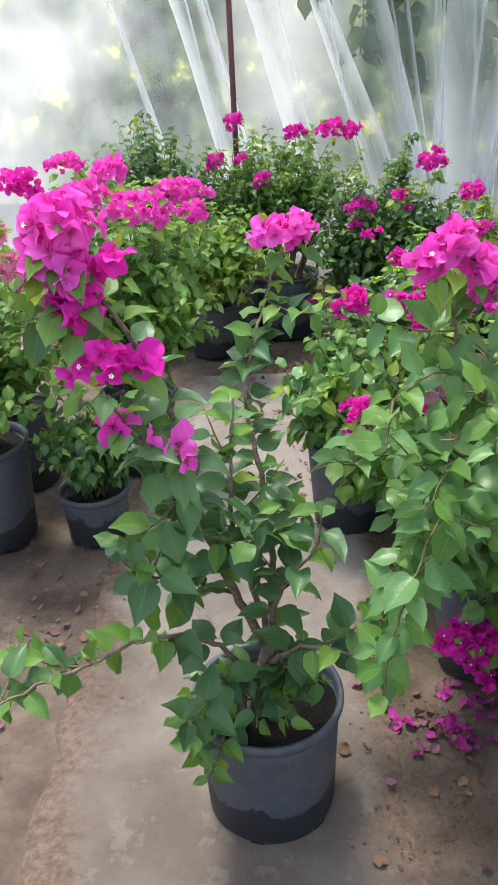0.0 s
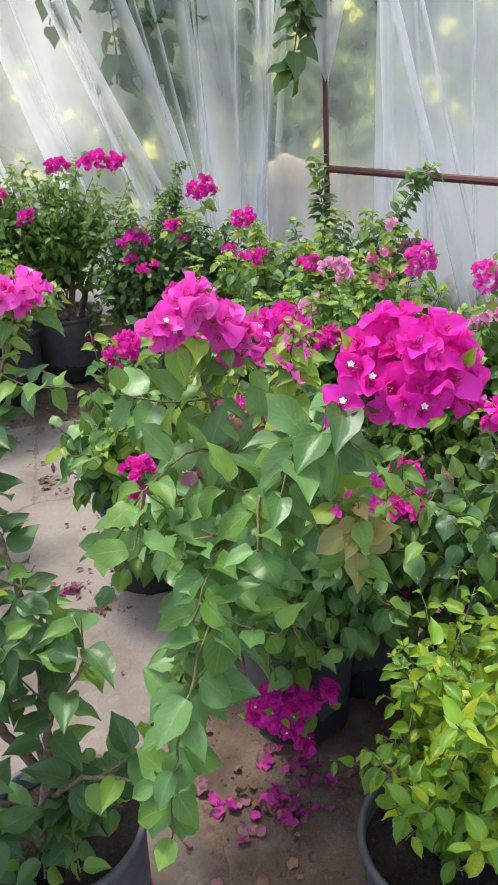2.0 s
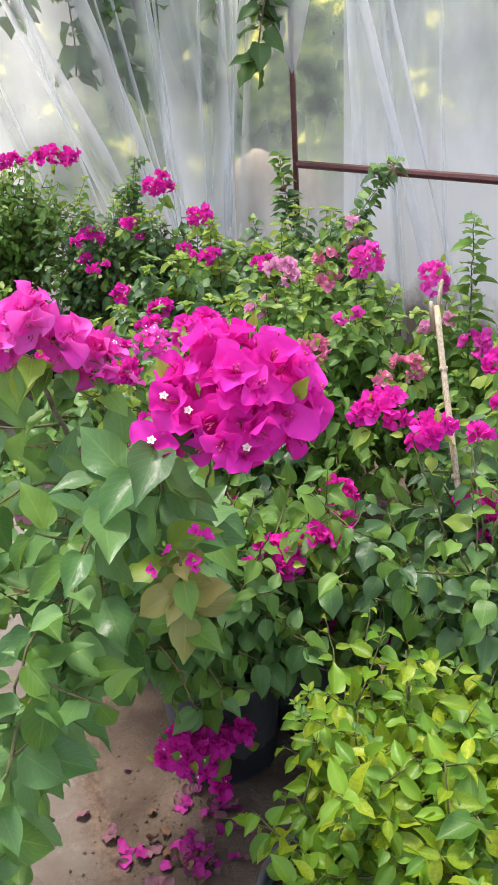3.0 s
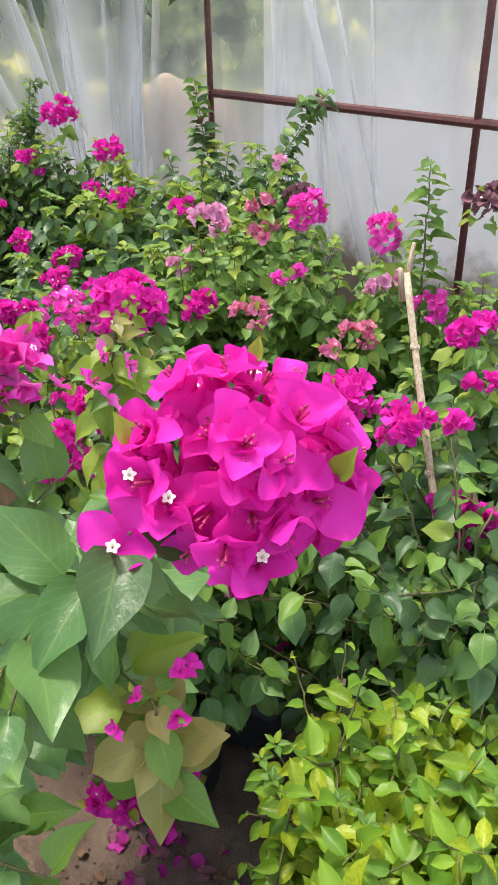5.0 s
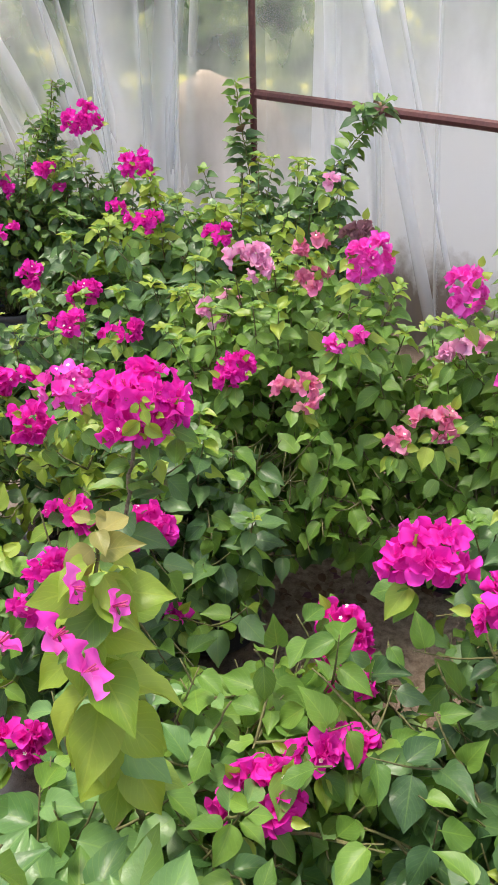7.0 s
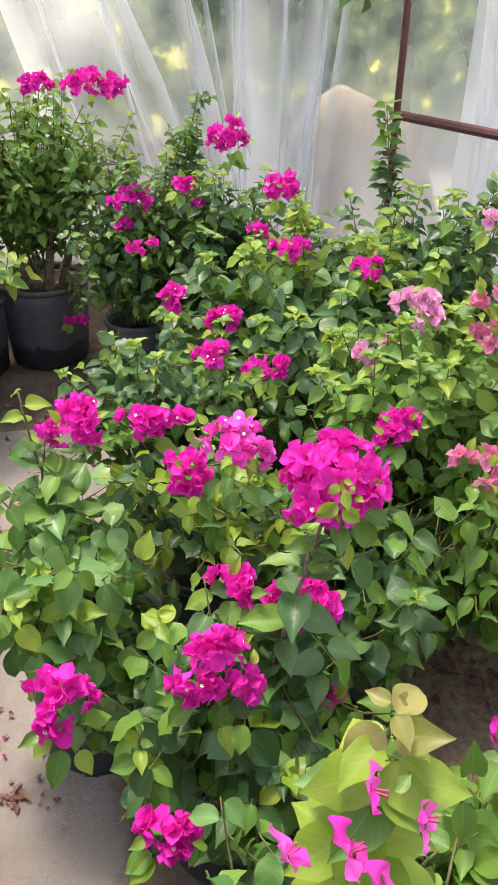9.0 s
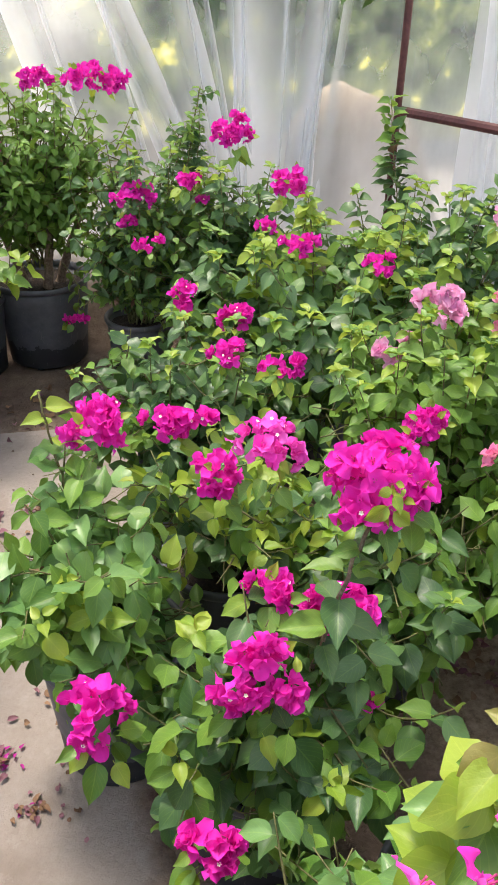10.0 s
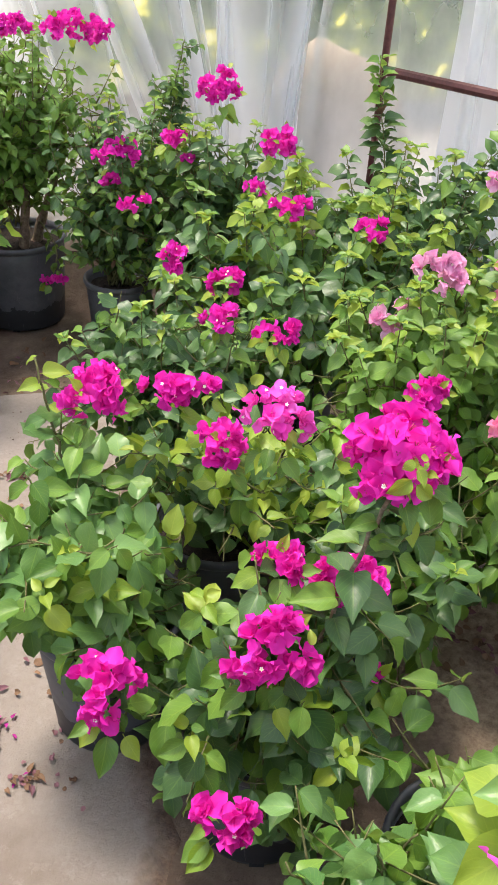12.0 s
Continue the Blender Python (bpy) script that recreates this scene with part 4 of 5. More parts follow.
# ---- the potted plants, nearest first ----
p = Plant("tall leggy magenta bougainvillea in a grey plastic pot on the path", (-0.002, 1.325), 11, fine=True, size=0.071, singles=300, pot_look=(0.143, 0.160, 0.305))
p.stem([(-0.03, 1.32, 0.23), (-0.01, 1.29, 0.36), (0.01, 1.27, 0.48)], 0.024, 0.016, 1.0, name="trunk", wood=BARK)
p.stem([(-0.05, 1.30, 0.24), (-0.06, 1.27, 0.36), (-0.05, 1.25, 0.44)], 0.016, 0.009, 1.0, name="trunk", wood=BARK)
p.stem([(0.01, 1.27, 0.46), (-0.06, 1.28, 0.62), (-0.11, 1.25, 0.82), (-0.13, 1.22, 1.00), (-0.20, 1.20, 1.18), (-0.27, 1.20, 1.26)], 0.010, 0.003, 0.25, 0.020, 4)
p.stem([(0.01, 1.27, 0.48), (0.02, 1.36, 0.70), (-0.02, 1.50, 0.90), (0.02, 1.65, 1.06), (0.062, 1.69, 1.16)], 0.008, 0.002, 0.22, 0.0125, 3, size=0.062)
p.stem([(0.01, 1.27, 0.46), (0.03, 1.24, 0.62), (0.11, 1.20, 0.76)], 0.008, 0.002, 0.35, 0.024, 2)
p.stem([(0.01, 1.26, 0.44), (0.08, 1.18, 0.55), (0.16, 1.12, 0.58)], 0.006, 0.002, 0.30, 0.026, 2)
p.stem([(-0.03, 1.27, 0.40), (-0.09, 1.18, 0.56), (-0.183, 1.10, 0.645), (-0.296, 1.00, 0.665), (-0.40, 0.90, 0.69)], 0.006, 0.002, 0.25, 0.015, 2, size=0.058, tip=FRESH, tip_from=0.5)
p.stem([(-0.03, 1.27, 0.38), (-0.11, 1.18, 0.46), (-0.16, 1.10, 0.42)], 0.005, 0.002, 0.30, 0.020, 2, size=0.066)
p.stem([(0.01, 1.27, 0.50), (-0.05, 1.30, 0.75), (-0.04, 1.36, 0.97)], 0.007, 0.002, 0.30, 0.022, 3)
p.stem([(-0.06, 1.28, 0.60), (-0.15, 1.17, 0.70), (-0.18, 1.10, 0.82)], 0.005, 0.002, 0.10, 0.021, 2)
p.stem([(-0.10, 1.24, 0.80), (-0.15, 1.14, 0.95), (-0.21, 1.10, 1.10)], 0.004, 0.002, 0.10, 0.021, 2)
for end in ((-0.15, 1.14, 0.34), (-0.17, 1.18, 0.40), (-0.11, 1.10, 0.30), (0.12, 1.24, 0.40), (0.07, 1.22, 0.42), (-0.10, 1.20, 0.40), (0.04, 1.15, 0.38), (0.09, 1.30, 0.45), (-0.02, 1.17, 0.36)):
    p.stem([(0.0, 1.28, 0.36), ((end[0]) * 0.6, 1.25, end[2] + 0.02), end], 0.003, 0.0015, 0.30, 0.014, 0, size=0.058)
for spot in ((-0.130, 1.130, 0.394), (0.075, 1.290, 0.455)):
    p.rosette(spot, 8, 0.056, FRESH)
p.cluster((-0.260, 1.19, 1.318), (0.072, 0.055, 0.052), 24, ROSE, each=True, size=0.034)
p.cluster((-0.265, 1.17, 1.262), (0.062, 0.050, 0.050), 18, ROSE, each=True, size=0.035)
p.cluster((-0.246, 1.16, 1.207), (0.046, 0.040, 0.036), 11, MAGENTA, each=True, size=0.036)
p.cluster((-0.197, 1.187, 1.262), (0.030, 0.025, 0.026), 5, MAGENTA, each=True, size=0.034, leaves=1)
p.cluster((-0.218, 1.141, 1.126), (0.058, 0.040, 0.042), 14, MAGENTA, each=True, size=0.034)
p.cluster((-0.160, 1.150, 1.122), (0.012, 0.012, 0.016), 3, MAGENTA, each=True, size=0.036, leaves=1)
p.cluster((-0.200, 1.110, 1.044), (0.026, 0.020, 0.012), 3, ROSE, each=True, size=0.034, leaves=1)
for spot in ((-0.149, 1.107, 1.015), (-0.110, 1.109, 1.008), (-0.098, 1.099, 0.984)):
    p.cluster(spot, (0.006, 0.006, 0.006), 1, ROSE, each=True, size=0.034, leaves=1)
p.cluster((0.062, 1.69, 1.192), (0.078, 0.050, 0.040), 24, ROSE, each=True, size=0.034, white=0.12)
p.finish()

p = Plant("sprawling magenta bougainvillea with long arching branches and large leaves", (0.58, 1.76), 12, fine=True, leaf=SHEENED, size=0.067, singles=300, pot_look=(0.125, 0.150, 0.31))
p.stem([(0.57, 1.75, 0.28), (0.55, 1.70, 0.42), (0.54, 1.66, 0.55)], 0.020, 0.012, 1.0, name="trunk", wood=BARK)
p.stem([(0.55, 1.68, 0.45), (0.47, 1.52, 0.66), (0.39, 1.41, 0.90), (0.35, 1.36, 1.08), (0.33, 1.335, 1.19)], 0.008, 0.003, 0.25, 0.022, 4)
p.stem([(0.55, 1.66, 0.50), (0.48, 1.44, 0.72), (0.42, 1.26, 0.93), (0.37, 1.12, 1.05), (0.34, 1.02, 1.02)], 0.004, 0.0018, 0.25, 0.022, 2, size=0.072, tip=FRESH, tip_from=0.3)
p.stem([(0.55, 1.66, 0.50), (0.50, 1.42, 0.80), (0.47, 1.22, 0.95), (0.415, 1.08, 1.125), (0.365, 1.00, 1.095)], 0.0026, 0.0012, 0.66, 0.015, 1, size=0.084, tip=MATURE, droop=0.5)
p.stem([(0.47, 1.22, 0.95), (0.455, 1.10, 1.110), (0.45, 1.03, 1.135)], 0.003, 0.0015, 0.30, 0.016, 0, size=0.080, tip=FRESH, droop=0.6)
p.stem([(0.55, 1.66, 0.50), (0.53, 1.44, 0.78), (0.53, 1.24, 1.05), (0.53, 1.10, 1.15), (0.529, 1.04, 1.19)], 0.0036, 0.0014, 0.25, 0.022, 0, size=0.062, end=0.60)
p.stem([(0.56, 1.70, 0.45), (0.545, 1.62, 0.75), (0.53, 1.57, 0.95), (0.548, 1.577, 1.10)], 0.005, 0.0016, 0.45, 0.0110, 0, tip=YOUNG, tip_from=0.40, size=0.068, droop=0.7)
p.stem([(0.52, 1.58, 0.55), (0.38, 1.30, 0.86), (0.29, 1.12, 0.93), (0.24, 1.06, 0.82)], 0.0036, 0.0014, 0.30, 0.022, 3)
p.stem([(0.50, 1.50, 0.75), (0.34, 1.30, 1.02), (0.24, 1.20, 1.04), (0.18, 1.20, 0.96)], 0.0036, 0.0014, 0.30, 0.022, 3)
p.stem([(0.42, 1.30, 0.90), (0.28, 1.08, 0.88), (0.21, 1.00, 0.74), (0.19, 0.98, 0.62)], 0.0036, 0.0014, 0.20, 0.024, 2)
p.stem([(0.42, 1.28, 0.97), (0.44, 1.10, 1.03), (0.457, 1.00, 1.07)], 0.0024, 0.0012, 0.30, 0.018, 0, tip=YOUNG, tip_from=0.75)
p.stem([(0.50, 1.52, 0.70), (0.38, 1.45, 0.85), (0.27, 1.42, 0.88)], 0.0036, 0.0014, 0.20, 0.022, 3)
p.stem([(0.50, 1.55, 0.60), (0.38, 1.45, 0.68), (0.29, 1.40, 0.66)], 0.0036, 0.0014, 0.20, 0.022, 3)
p.stem([(0.60, 1.70, 0.33), (0.56, 1.60, 0.38), (0.50, 1.57, 0.28)], 0.004, 0.002, 0.30, 0.022, 1, size=0.06)
p.stem([(0.54, 1.68, 0.40), (0.36, 1.60, 0.62), (0.20, 1.56, 0.68), (0.14, 1.54, 0.62)], 0.0036, 0.0014, 0.25, 0.020, 4, size=0.07)
p.stem([(0.54, 1.68, 0.40), (0.38, 1.60, 0.66), (0.24, 1.56, 0.74), (0.17, 1.54, 0.70)], 0.0036, 0.0014, 0.25, 0.020, 4, size=0.07)
p.stem([(0.54, 1.68, 0.38), (0.40, 1.56, 0.50), (0.28, 1.50, 0.48), (0.22, 1.46, 0.40)], 0.0036, 0.0014, 0.25, 0.020, 4, size=0.07)
p.stem([(0.54, 1.68, 0.40), (0.42, 1.66, 0.60), (0.32, 1.64, 0.70)], 0.0036, 0.0014, 0.25, 0.020, 4, size=0.07)
p.stem([(0.46, 1.40, 0.72), (0.34, 1.22, 0.84), (0.25, 1.12, 0.74), (0.21, 1.06, 0.60)], 0.004, 0.0015, 0.20, 0.017, 3, size=0.068)
p.stem([(0.46, 1.42, 0.66), (0.33, 1.28, 0.76), (0.24, 1.20, 0.68), (0.20, 1.16, 0.54)], 0.004, 0.0015, 0.20, 0.017, 3, size=0.068)
p.bush((0.62, 1.64, 0.46), (0.26, 0.20, 0.28), 26, size=0.062, droop=0.8)
for at, way in (((0.36, 1.16, 1.03), (-0.03, -0.03, 0.04)), ((0.33, 1.10, 1.00), (-0.04, -0.03, 0.02)), ((0.36, 1.35, 1.05), (-0.05, -0.03, 0.02)), ((0.44, 1.40, 0.64), (0.03, -0.07, -0.03))):
    p.dry_spray(at, way)
p.cluster((0.542, 1.050, 1.206), (0.086, 0.086, 0.084), 90, each=True, size=0.034, white=0.0, leaves=0, seed=77, open_at=((0.463, 1.038, 1.229), (0.483, 1.023, 1.217), (0.445, 1.015, 1.197), (0.527, 0.982, 1.190), (0.528, 1.120, 1.238), (0.575, 1.125, 1.236)))
p.cluster((0.335, 1.335, 1.235), (0.038, 0.030, 0.044), 11, ROSE, each=True, size=0.034, white=0.10)
p.cluster((0.293, 1.335, 1.205), (0.038, 0.030, 0.032), 9, ROSE, each=True, size=0.034, white=0.10)
p.cluster((0.375, 1.340, 1.200), (0.034, 0.030, 0.036), 8, ROSE, each=True, size=0.034, white=0.10)
p.cluster((0.40, 1.37, 1.16), (0.050, 0.035, 0.035), 12, ROSE)
p.rosette((0.457, 1.000, 1.070), 11, 0.054, BRONZE)
p.rosette((0.457, 0.998, 1.090), 8, 0.036, BRONZE)
p.cluster((0.455, 0.990, 1.082), (0.046, 0.03, 0.036), 6, MAGENTA, size=0.011, each=True, white=0.0, leaves=0)
p.rosette((0.548, 1.577, 1.125), 6, 0.040, BRONZE)
p.rosette((0.547, 1.575, 1.085), 9, 0.062)
for spot in ((0.464, 1.517, 1.068), (0.524, 1.536, 1.085), (0.553, 1.520, 1.074), (0.506, 1.514, 1.065), (0.524, 1.488, 1.046)):
    p.cluster(spot, (0.006, 0.006, 0.006), 1, ROSE, size=0.027, each=True, white=0.0, leaves=0)
p.cluster((0.487, 1.575, 0.215), (0.072, 0.050, 0.068), 70, size=0.031, white=0.15, leaves=2)
p.cluster((0.575, 1.55, 0.235), (0.030, 0.025, 0.04), 8, leaves=3)
p.cluster((0.52, 1.57, 0.09), (0.035, 0.03, 0.05), 14, size=0.030, leaves=0)
p.cluster((0.30, 1.28, 1.00), (0.025, 0.02, 0.02), 3, PINK, leaves=0)
p.finish()

p = Plant("low yellow-green variegated bougainvillea in a wide pot", (0.685, 1.13), 13, fine=True, leaf=YELLOW, size=0.049, singles=300, picks=(3, 5, 6), pot_look=(0.140, 0.165, 0.27))
p.bush((0.85, 1.13, 0.41), (0.23, 0.25, 0.19), 38, 0.0125, low=-0.3, tip=YELLOW, droop=0.35)
p.shoots((0.80, 1.14, 0.41), (0.25, 0.24, 0.16), 16, 0.03, YELLOW, 0.040)
p.stem([(0.76, 1.20, 0.40), (0.78, 1.33, 0.55), (0.80, 1.38, 0.65)], 0.0025, 0.001, 0.15, 0.022, 0, tip=YELLOW, size=0.032)
p.stem([(0.74, 1.18, 0.42), (0.73, 1.33, 0.55), (0.725, 1.40, 0.64)], 0.0025, 0.001, 0.15, 0.022, 0, tip=YELLOW, size=0.032)
p.stem([(0.66, 1.16, 0.34), (0.56, 1.24, 0.36), (0.50, 1.27, 0.36)], 0.0025, 0.001, 0.15, 0.020, 0, tip=YELLOW, size=0.04)
for end in ((0.80, 0.95, 0.60), (0.86, 0.97, 0.57), (0.83, 0.90, 0.55), (0.88, 0.92, 0.52)):
    p.stem([(0.80, 1.08, 0.36), (end[0] * 0.5 + 0.41, 1.02, end[2] - 0.04), end], 0.003, 0.0012, 0.40, 0.016, 0, size=0.062, tip=FRESH, tip_from=0.0, droop=0.5)
p.cluster((0.865, 0.90, 0.56), (0.012, 0.010, 0.010), 2, PINK, each=True, size=0.026, leaves=0)
p.finish()

p = Plant("bushy magenta bougainvillea with broad dark leaves tied to a cane", (1.04, 1.42), 14, fine=True, size=0.062, singles=300)
p.bush((1.07, 1.64, 0.45), (0.32, 0.25, 0.36), 44, 0.024, droop=0.8)
p.bush((1.04, 1.43, 0.50), (0.17, 0.12, 0.20), 16, 0.022, droop=0.8)
for c, r, n in (((0.96, 1.74, 0.84), (0.055, 0.04, 0.045), 22), ((1.03, 1.64, 0.825), (0.055, 0.04, 0.038), 20), ((1.14, 1.56, 0.64), (0.045, 0.03, 0.05), 18), ((1.10, 1.58, 0.69), (0.04, 0.03, 0.03), 9), ((0.945, 1.53, 0.41), (0.04, 0.03, 0.04), 14), ((0.97, 1.50, 0.30), (0.05, 0.03, 0.025), 8), ((1.14, 1.66, 0.80), (0.025, 0.02, 0.02), 4)):
    p.cluster(c, r, n, size=0.030, leaves=3)
p.finish()

p = Plant("magenta bougainvillea with large drooping leaves in a plastic pot", (0.80, 1.86), 15, fine=True, leaf=FRESH, size=0.066, singles=160)
p.bush((0.78, 1.74, 0.42), (0.22, 0.19, 0.28), 24, 0.026, droop=0.8)
for c, r, n in (((0.70, 1.634, 0.60), (0.055, 0.04, 0.05), 24), ((0.925, 1.92, 0.535), (0.055, 0.04, 0.05), 24), ((0.905, 1.85, 0.535), (0.035, 0.03, 0.04), 12), ((0.885, 1.79, 0.55), (0.035, 0.03, 0.03), 8), ((0.825, 1.69, 0.39), (0.045, 0.04, 0.04), 18), ((0.78, 1.66, 0.62), (0.03, 0.02, 0.03), 7), ((0.83, 1.67, 0.60), (0.035, 0.03, 0.03), 8)):
    p.cluster(c, r, n, size=0.032, leaves=4)
p.finish()

p = Plant("spreading magenta bougainvillea with a round flower head beside the path", (0.541, 2.206), 16, fine=True, size=0.070, singles=300)
p.bush((0.535, 2.112, 0.390), (0.22, 0.20, 0.28), 26, 0.022, droop=0.8)
p.stem([(0.538, 2.160, 0.260), (0.604, 2.124, 0.597), (0.644, 2.080, 0.890)], 0.006, 0.003, 0.3, 0.022, 2)
p.cluster((0.665, 2.112, 0.917), (0.076, 0.068, 0.070), 84, size=0.028, each=True, white=0.12, lean=(0.0, -0.15, 0.2))
p.rosette((0.655, 2.045, 0.965), 6, 0.040)
for c, r, n in (((0.266, 2.071, 0.582), (0.05, 0.04, 0.06), 18), ((0.486, 2.040, 0.642), (0.06, 0.04, 0.075), 26), ((0.532, 2.173, 0.697), (0.045, 0.03, 0.025), 10), ((0.646, 2.165, 0.639), (0.06, 0.04, 0.05), 24), ((0.406, 1.910, 0.480), (0.045, 0.03, 0.04), 12), ((0.685, 2.112, 0.472), (0.025, 0.02, 0.02), 4)):
    p.cluster(c, r, n, size=0.032, leaves=5)
for spot in ((0.416, 2.154, 0.665), (0.372, 2.026, 0.542), (0.581, 1.959, 0.523)):
    p.rosette(spot, 7, 0.052)
p.finish()

p = Plant("magenta bougainvillea spilling over the concrete path", (0.286, 2.500), 17, fine=True, leaf=SHEENED, size=0.070, singles=300)
p.bush((0.266, 2.471, 0.442), (0.20, 0.20, 0.28), 24, 0.022, droop=0.8)
p.bush((0.305, 2.404, 0.242), (0.14, 0.13, 0.18), 14, 0.022, droop=0.9)
p.stem([(0.277, 2.465, 0.261), (0.174, 2.454, 0.461), (0.091, 2.437, 0.480)], 0.004, 0.002, 0.3, 0.016, 2, tip=YOUNG)
p.stem([(0.277, 2.465, 0.261), (0.237, 2.556, 0.563), (0.195, 2.631, 0.823)], 0.004, 0.002, 0.3, 0.022, 2, tip=YOUNG)
for c, r, n in (((0.293, 2.597, 0.752), (0.06, 0.045, 0.06), 26), ((0.411, 2.568, 0.761), (0.055, 0.03, 0.035), 14), ((0.483, 2.566, 0.767), (0.035, 0.03, 0.025), 8)):
    p.cluster(c, r, n, size=0.032, leaves=4)
for spot in ((0.221, 2.350, 0.612), (0.179, 2.300, 0.581), (0.272, 2.309, 0.591)):
    p.rosette(spot, 7, 0.058)
    p.rosette((spot[0], spot[1] + 0.01, spot[2] - 0.03), 6, 0.064, FRESH)
p.finish()

p = Plant("magenta bougainvillea with pale yellow-green shoots in a plastic pot", (0.564, 2.727), 18, size=0.055, singles=200)
p.bush((0.534, 2.548, 0.515), (0.20, 0.20, 0.22), 16, 0.026, tip=YOUNG, tips=0.7)
for c, r, n, k in (((0.482, 2.413, 0.746), (0.055, 0.04, 0.04), 16, MAGENTA), ((0.570, 2.376, 0.816), (0.05, 0.04, 0.06), 14, ROSE), ((0.607, 2.391, 0.777), (0.03, 0.03, 0.05), 8, ROSE)):
    p.cluster(c, r, n, k, size=0.030, leaves=8)
p.finish()

p = Plant("leafy bougainvillea almost without flowers behind the round head", (0.849, 2.552), 28, fine=True, size=0.070, singles=260)
p.bush((0.787, 2.417, 0.386), (0.19, 0.22, 0.26), 32, 0.024, droop=0.8, shoots=6)
p.bush((0.991, 2.528, 0.330), (0.15, 0.12, 0.20), 16, 0.024, droop=0.9)
p.finish()

p = Plant("tall bushy bougainvillea with pale pink and salmon flowers", (1.215, 3.000), 19, leaf=FRESH, size=0.062, singles=300)
p.bush((1.15, 2.47, 0.36), (0.20, 0.15, 0.15), 24, 0.024, droop=0.8)
p.bush((1.130, 2.756, 0.480), (0.36, 0.30, 0.33), 74, 0.022, low=-0.8, shoots=26, tip=FRESH, tips=0.75, droop=0.5)
for c, r, n, k in (((1.036, 2.784, 0.864), (0.055, 0.04, 0.05), 20, PINK), ((0.980, 2.852, 0.736), (0.055, 0.04, 0.045), 16, PINK), ((0.932, 2.553, 0.721), (0.05, 0.04, 0.045), 20, MAGENTA), ((0.980, 2.314, 0.775), (0.055, 0.04, 0.035), 12, SALMON), ((1.126, 2.403, 0.823), (0.04, 0.03, 0.025), 9, ROSE), ((1.218, 2.508, 0.944), (0.045, 0.035, 0.055), 20, ROSE), ((1.153, 2.679, 0.931), (0.035, 0.03, 0.03), 9, SALMON), ((1.152, 2.663, 0.861), (0.045, 0.03, 0.025), 10, SALMON), ((1.257, 2.658, 0.938), (0.045, 0.04, 0.045), 16, DRIED), ((1.146, 2.192, 0.708), (0.03, 0.03, 0.02), 5, SALMON)):
    p.cluster(c, r, n, k, size=0.030, leaves=6)
p.finish()

p = Plant("tall bougainvillea with rose flowers and a leafy spire", (1.546, 2.553), 20, leaf=FRESH, size=0.062, singles=140)
p.bush((1.528, 2.448, 0.426), (0.25, 0.26, 0.36), 50, 0.026, low=-0.8, droop=0.8, shoots=14)
p.bush((1.444, 2.386, 0.237), (0.18, 0.11, 0.15), 16, 0.026, droop=0.9)
p.stem([(1.475, 2.312, 0.237), (1.456, 2.321, 0.705), (1.453, 2.330, 1.091)], 0.005, 0.0015, 0.40, 0.0085, 0, size=0.066)
for c, r, n, k in (((1.358, 2.361, 0.907), (0.04, 0.035, 0.055), 18, ROSE), ((1.559, 2.253, 0.997), (0.05, 0.04, 0.045), 16, DRIED), ((1.445, 2.253, 0.740), (0.05, 0.03, 0.05), 14, ROSE), ((1.382, 2.381, 0.770), (0.06, 0.03, 0.03), 12, PINK), ((1.205, 2.165, 0.743), (0.05, 0.035, 0.04), 14, SALMON)):
    p.cluster(c, r, n, k, size=0.030, leaves=5)
p.finish()

p = Plant("magenta bougainvillea with loose upright shoots near the film wall", (1.368, 1.914), 21, size=0.066, singles=120)
p.bush((1.345, 1.843, 0.431), (0.25, 0.25, 0.36), 34, 0.026, shoots=6)
for c, r, n in (((1.353, 1.957, 0.809), (0.05, 0.03, 0.05), 14), ((1.253, 1.756, 0.798), (0.03, 0.03, 0.03), 6), ((1.300, 1.838, 0.869), (0.035, 0.03, 0.035), 8)):
    p.cluster(c, r, n, size=0.030, leaves=5)
p.finish()

p = Plant("dense green bougainvillea with few magenta flowers", (0.973, 3.513), 22, leaf=MATURE, size=0.078, singles=140)
p.bush((0.954, 3.471, 0.428), (0.42, 0.32, 0.33), 64, 0.026, droop=0.8, shoots=16)
p.stem([(1.044, 3.485, 0.290), (1.192, 3.488, 0.639), (1.236, 3.490, 0.918)], 0.004, 0.0015, 0.4, 0.011, 0, size=0.064, tip=YOUNG, tip_from=0.5)
p.stem([(0.945, 3.488, 0.289), (0.974, 3.543, 0.637), (0.963, 3.596, 0.905)], 0.004, 0.0015, 0.4, 0.011, 0, size=0.064, tip=YOUNG, tip_from=0.6)
for c, r, n in (((0.906, 3.476, 0.785), (0.07, 0.04, 0.04), 16), ((1.099, 3.331, 0.770), (0.05, 0.03, 0.03), 10), ((0.695, 3.306, 0.647), (0.06, 0.04, 0.05), 18), ((0.856, 3.695, 0.784), (0.03, 0.02, 0.02), 4)):
    p.cluster(c, r, n, size=0.030, leaves=4)
for top in ((1.119, 3.400, 0.843), (0.957, 3.586, 0.898), (0.80, 3.46, 0.83), (1.30, 3.30, 0.80)):
    foot = (top[0] - 0.05, top[1] + 0.04, 0.32)
    p.stem([foot, (top[0] - 0.02, top[1] + 0.02, 0.62), top], 0.004, 0.0014, 0.45, 0.0095, 0, size=0.060, tip=YOUNG, tip_from=0.62, droop=0.4)
    p.rosette(top, 7, 0.046)
p.finish()

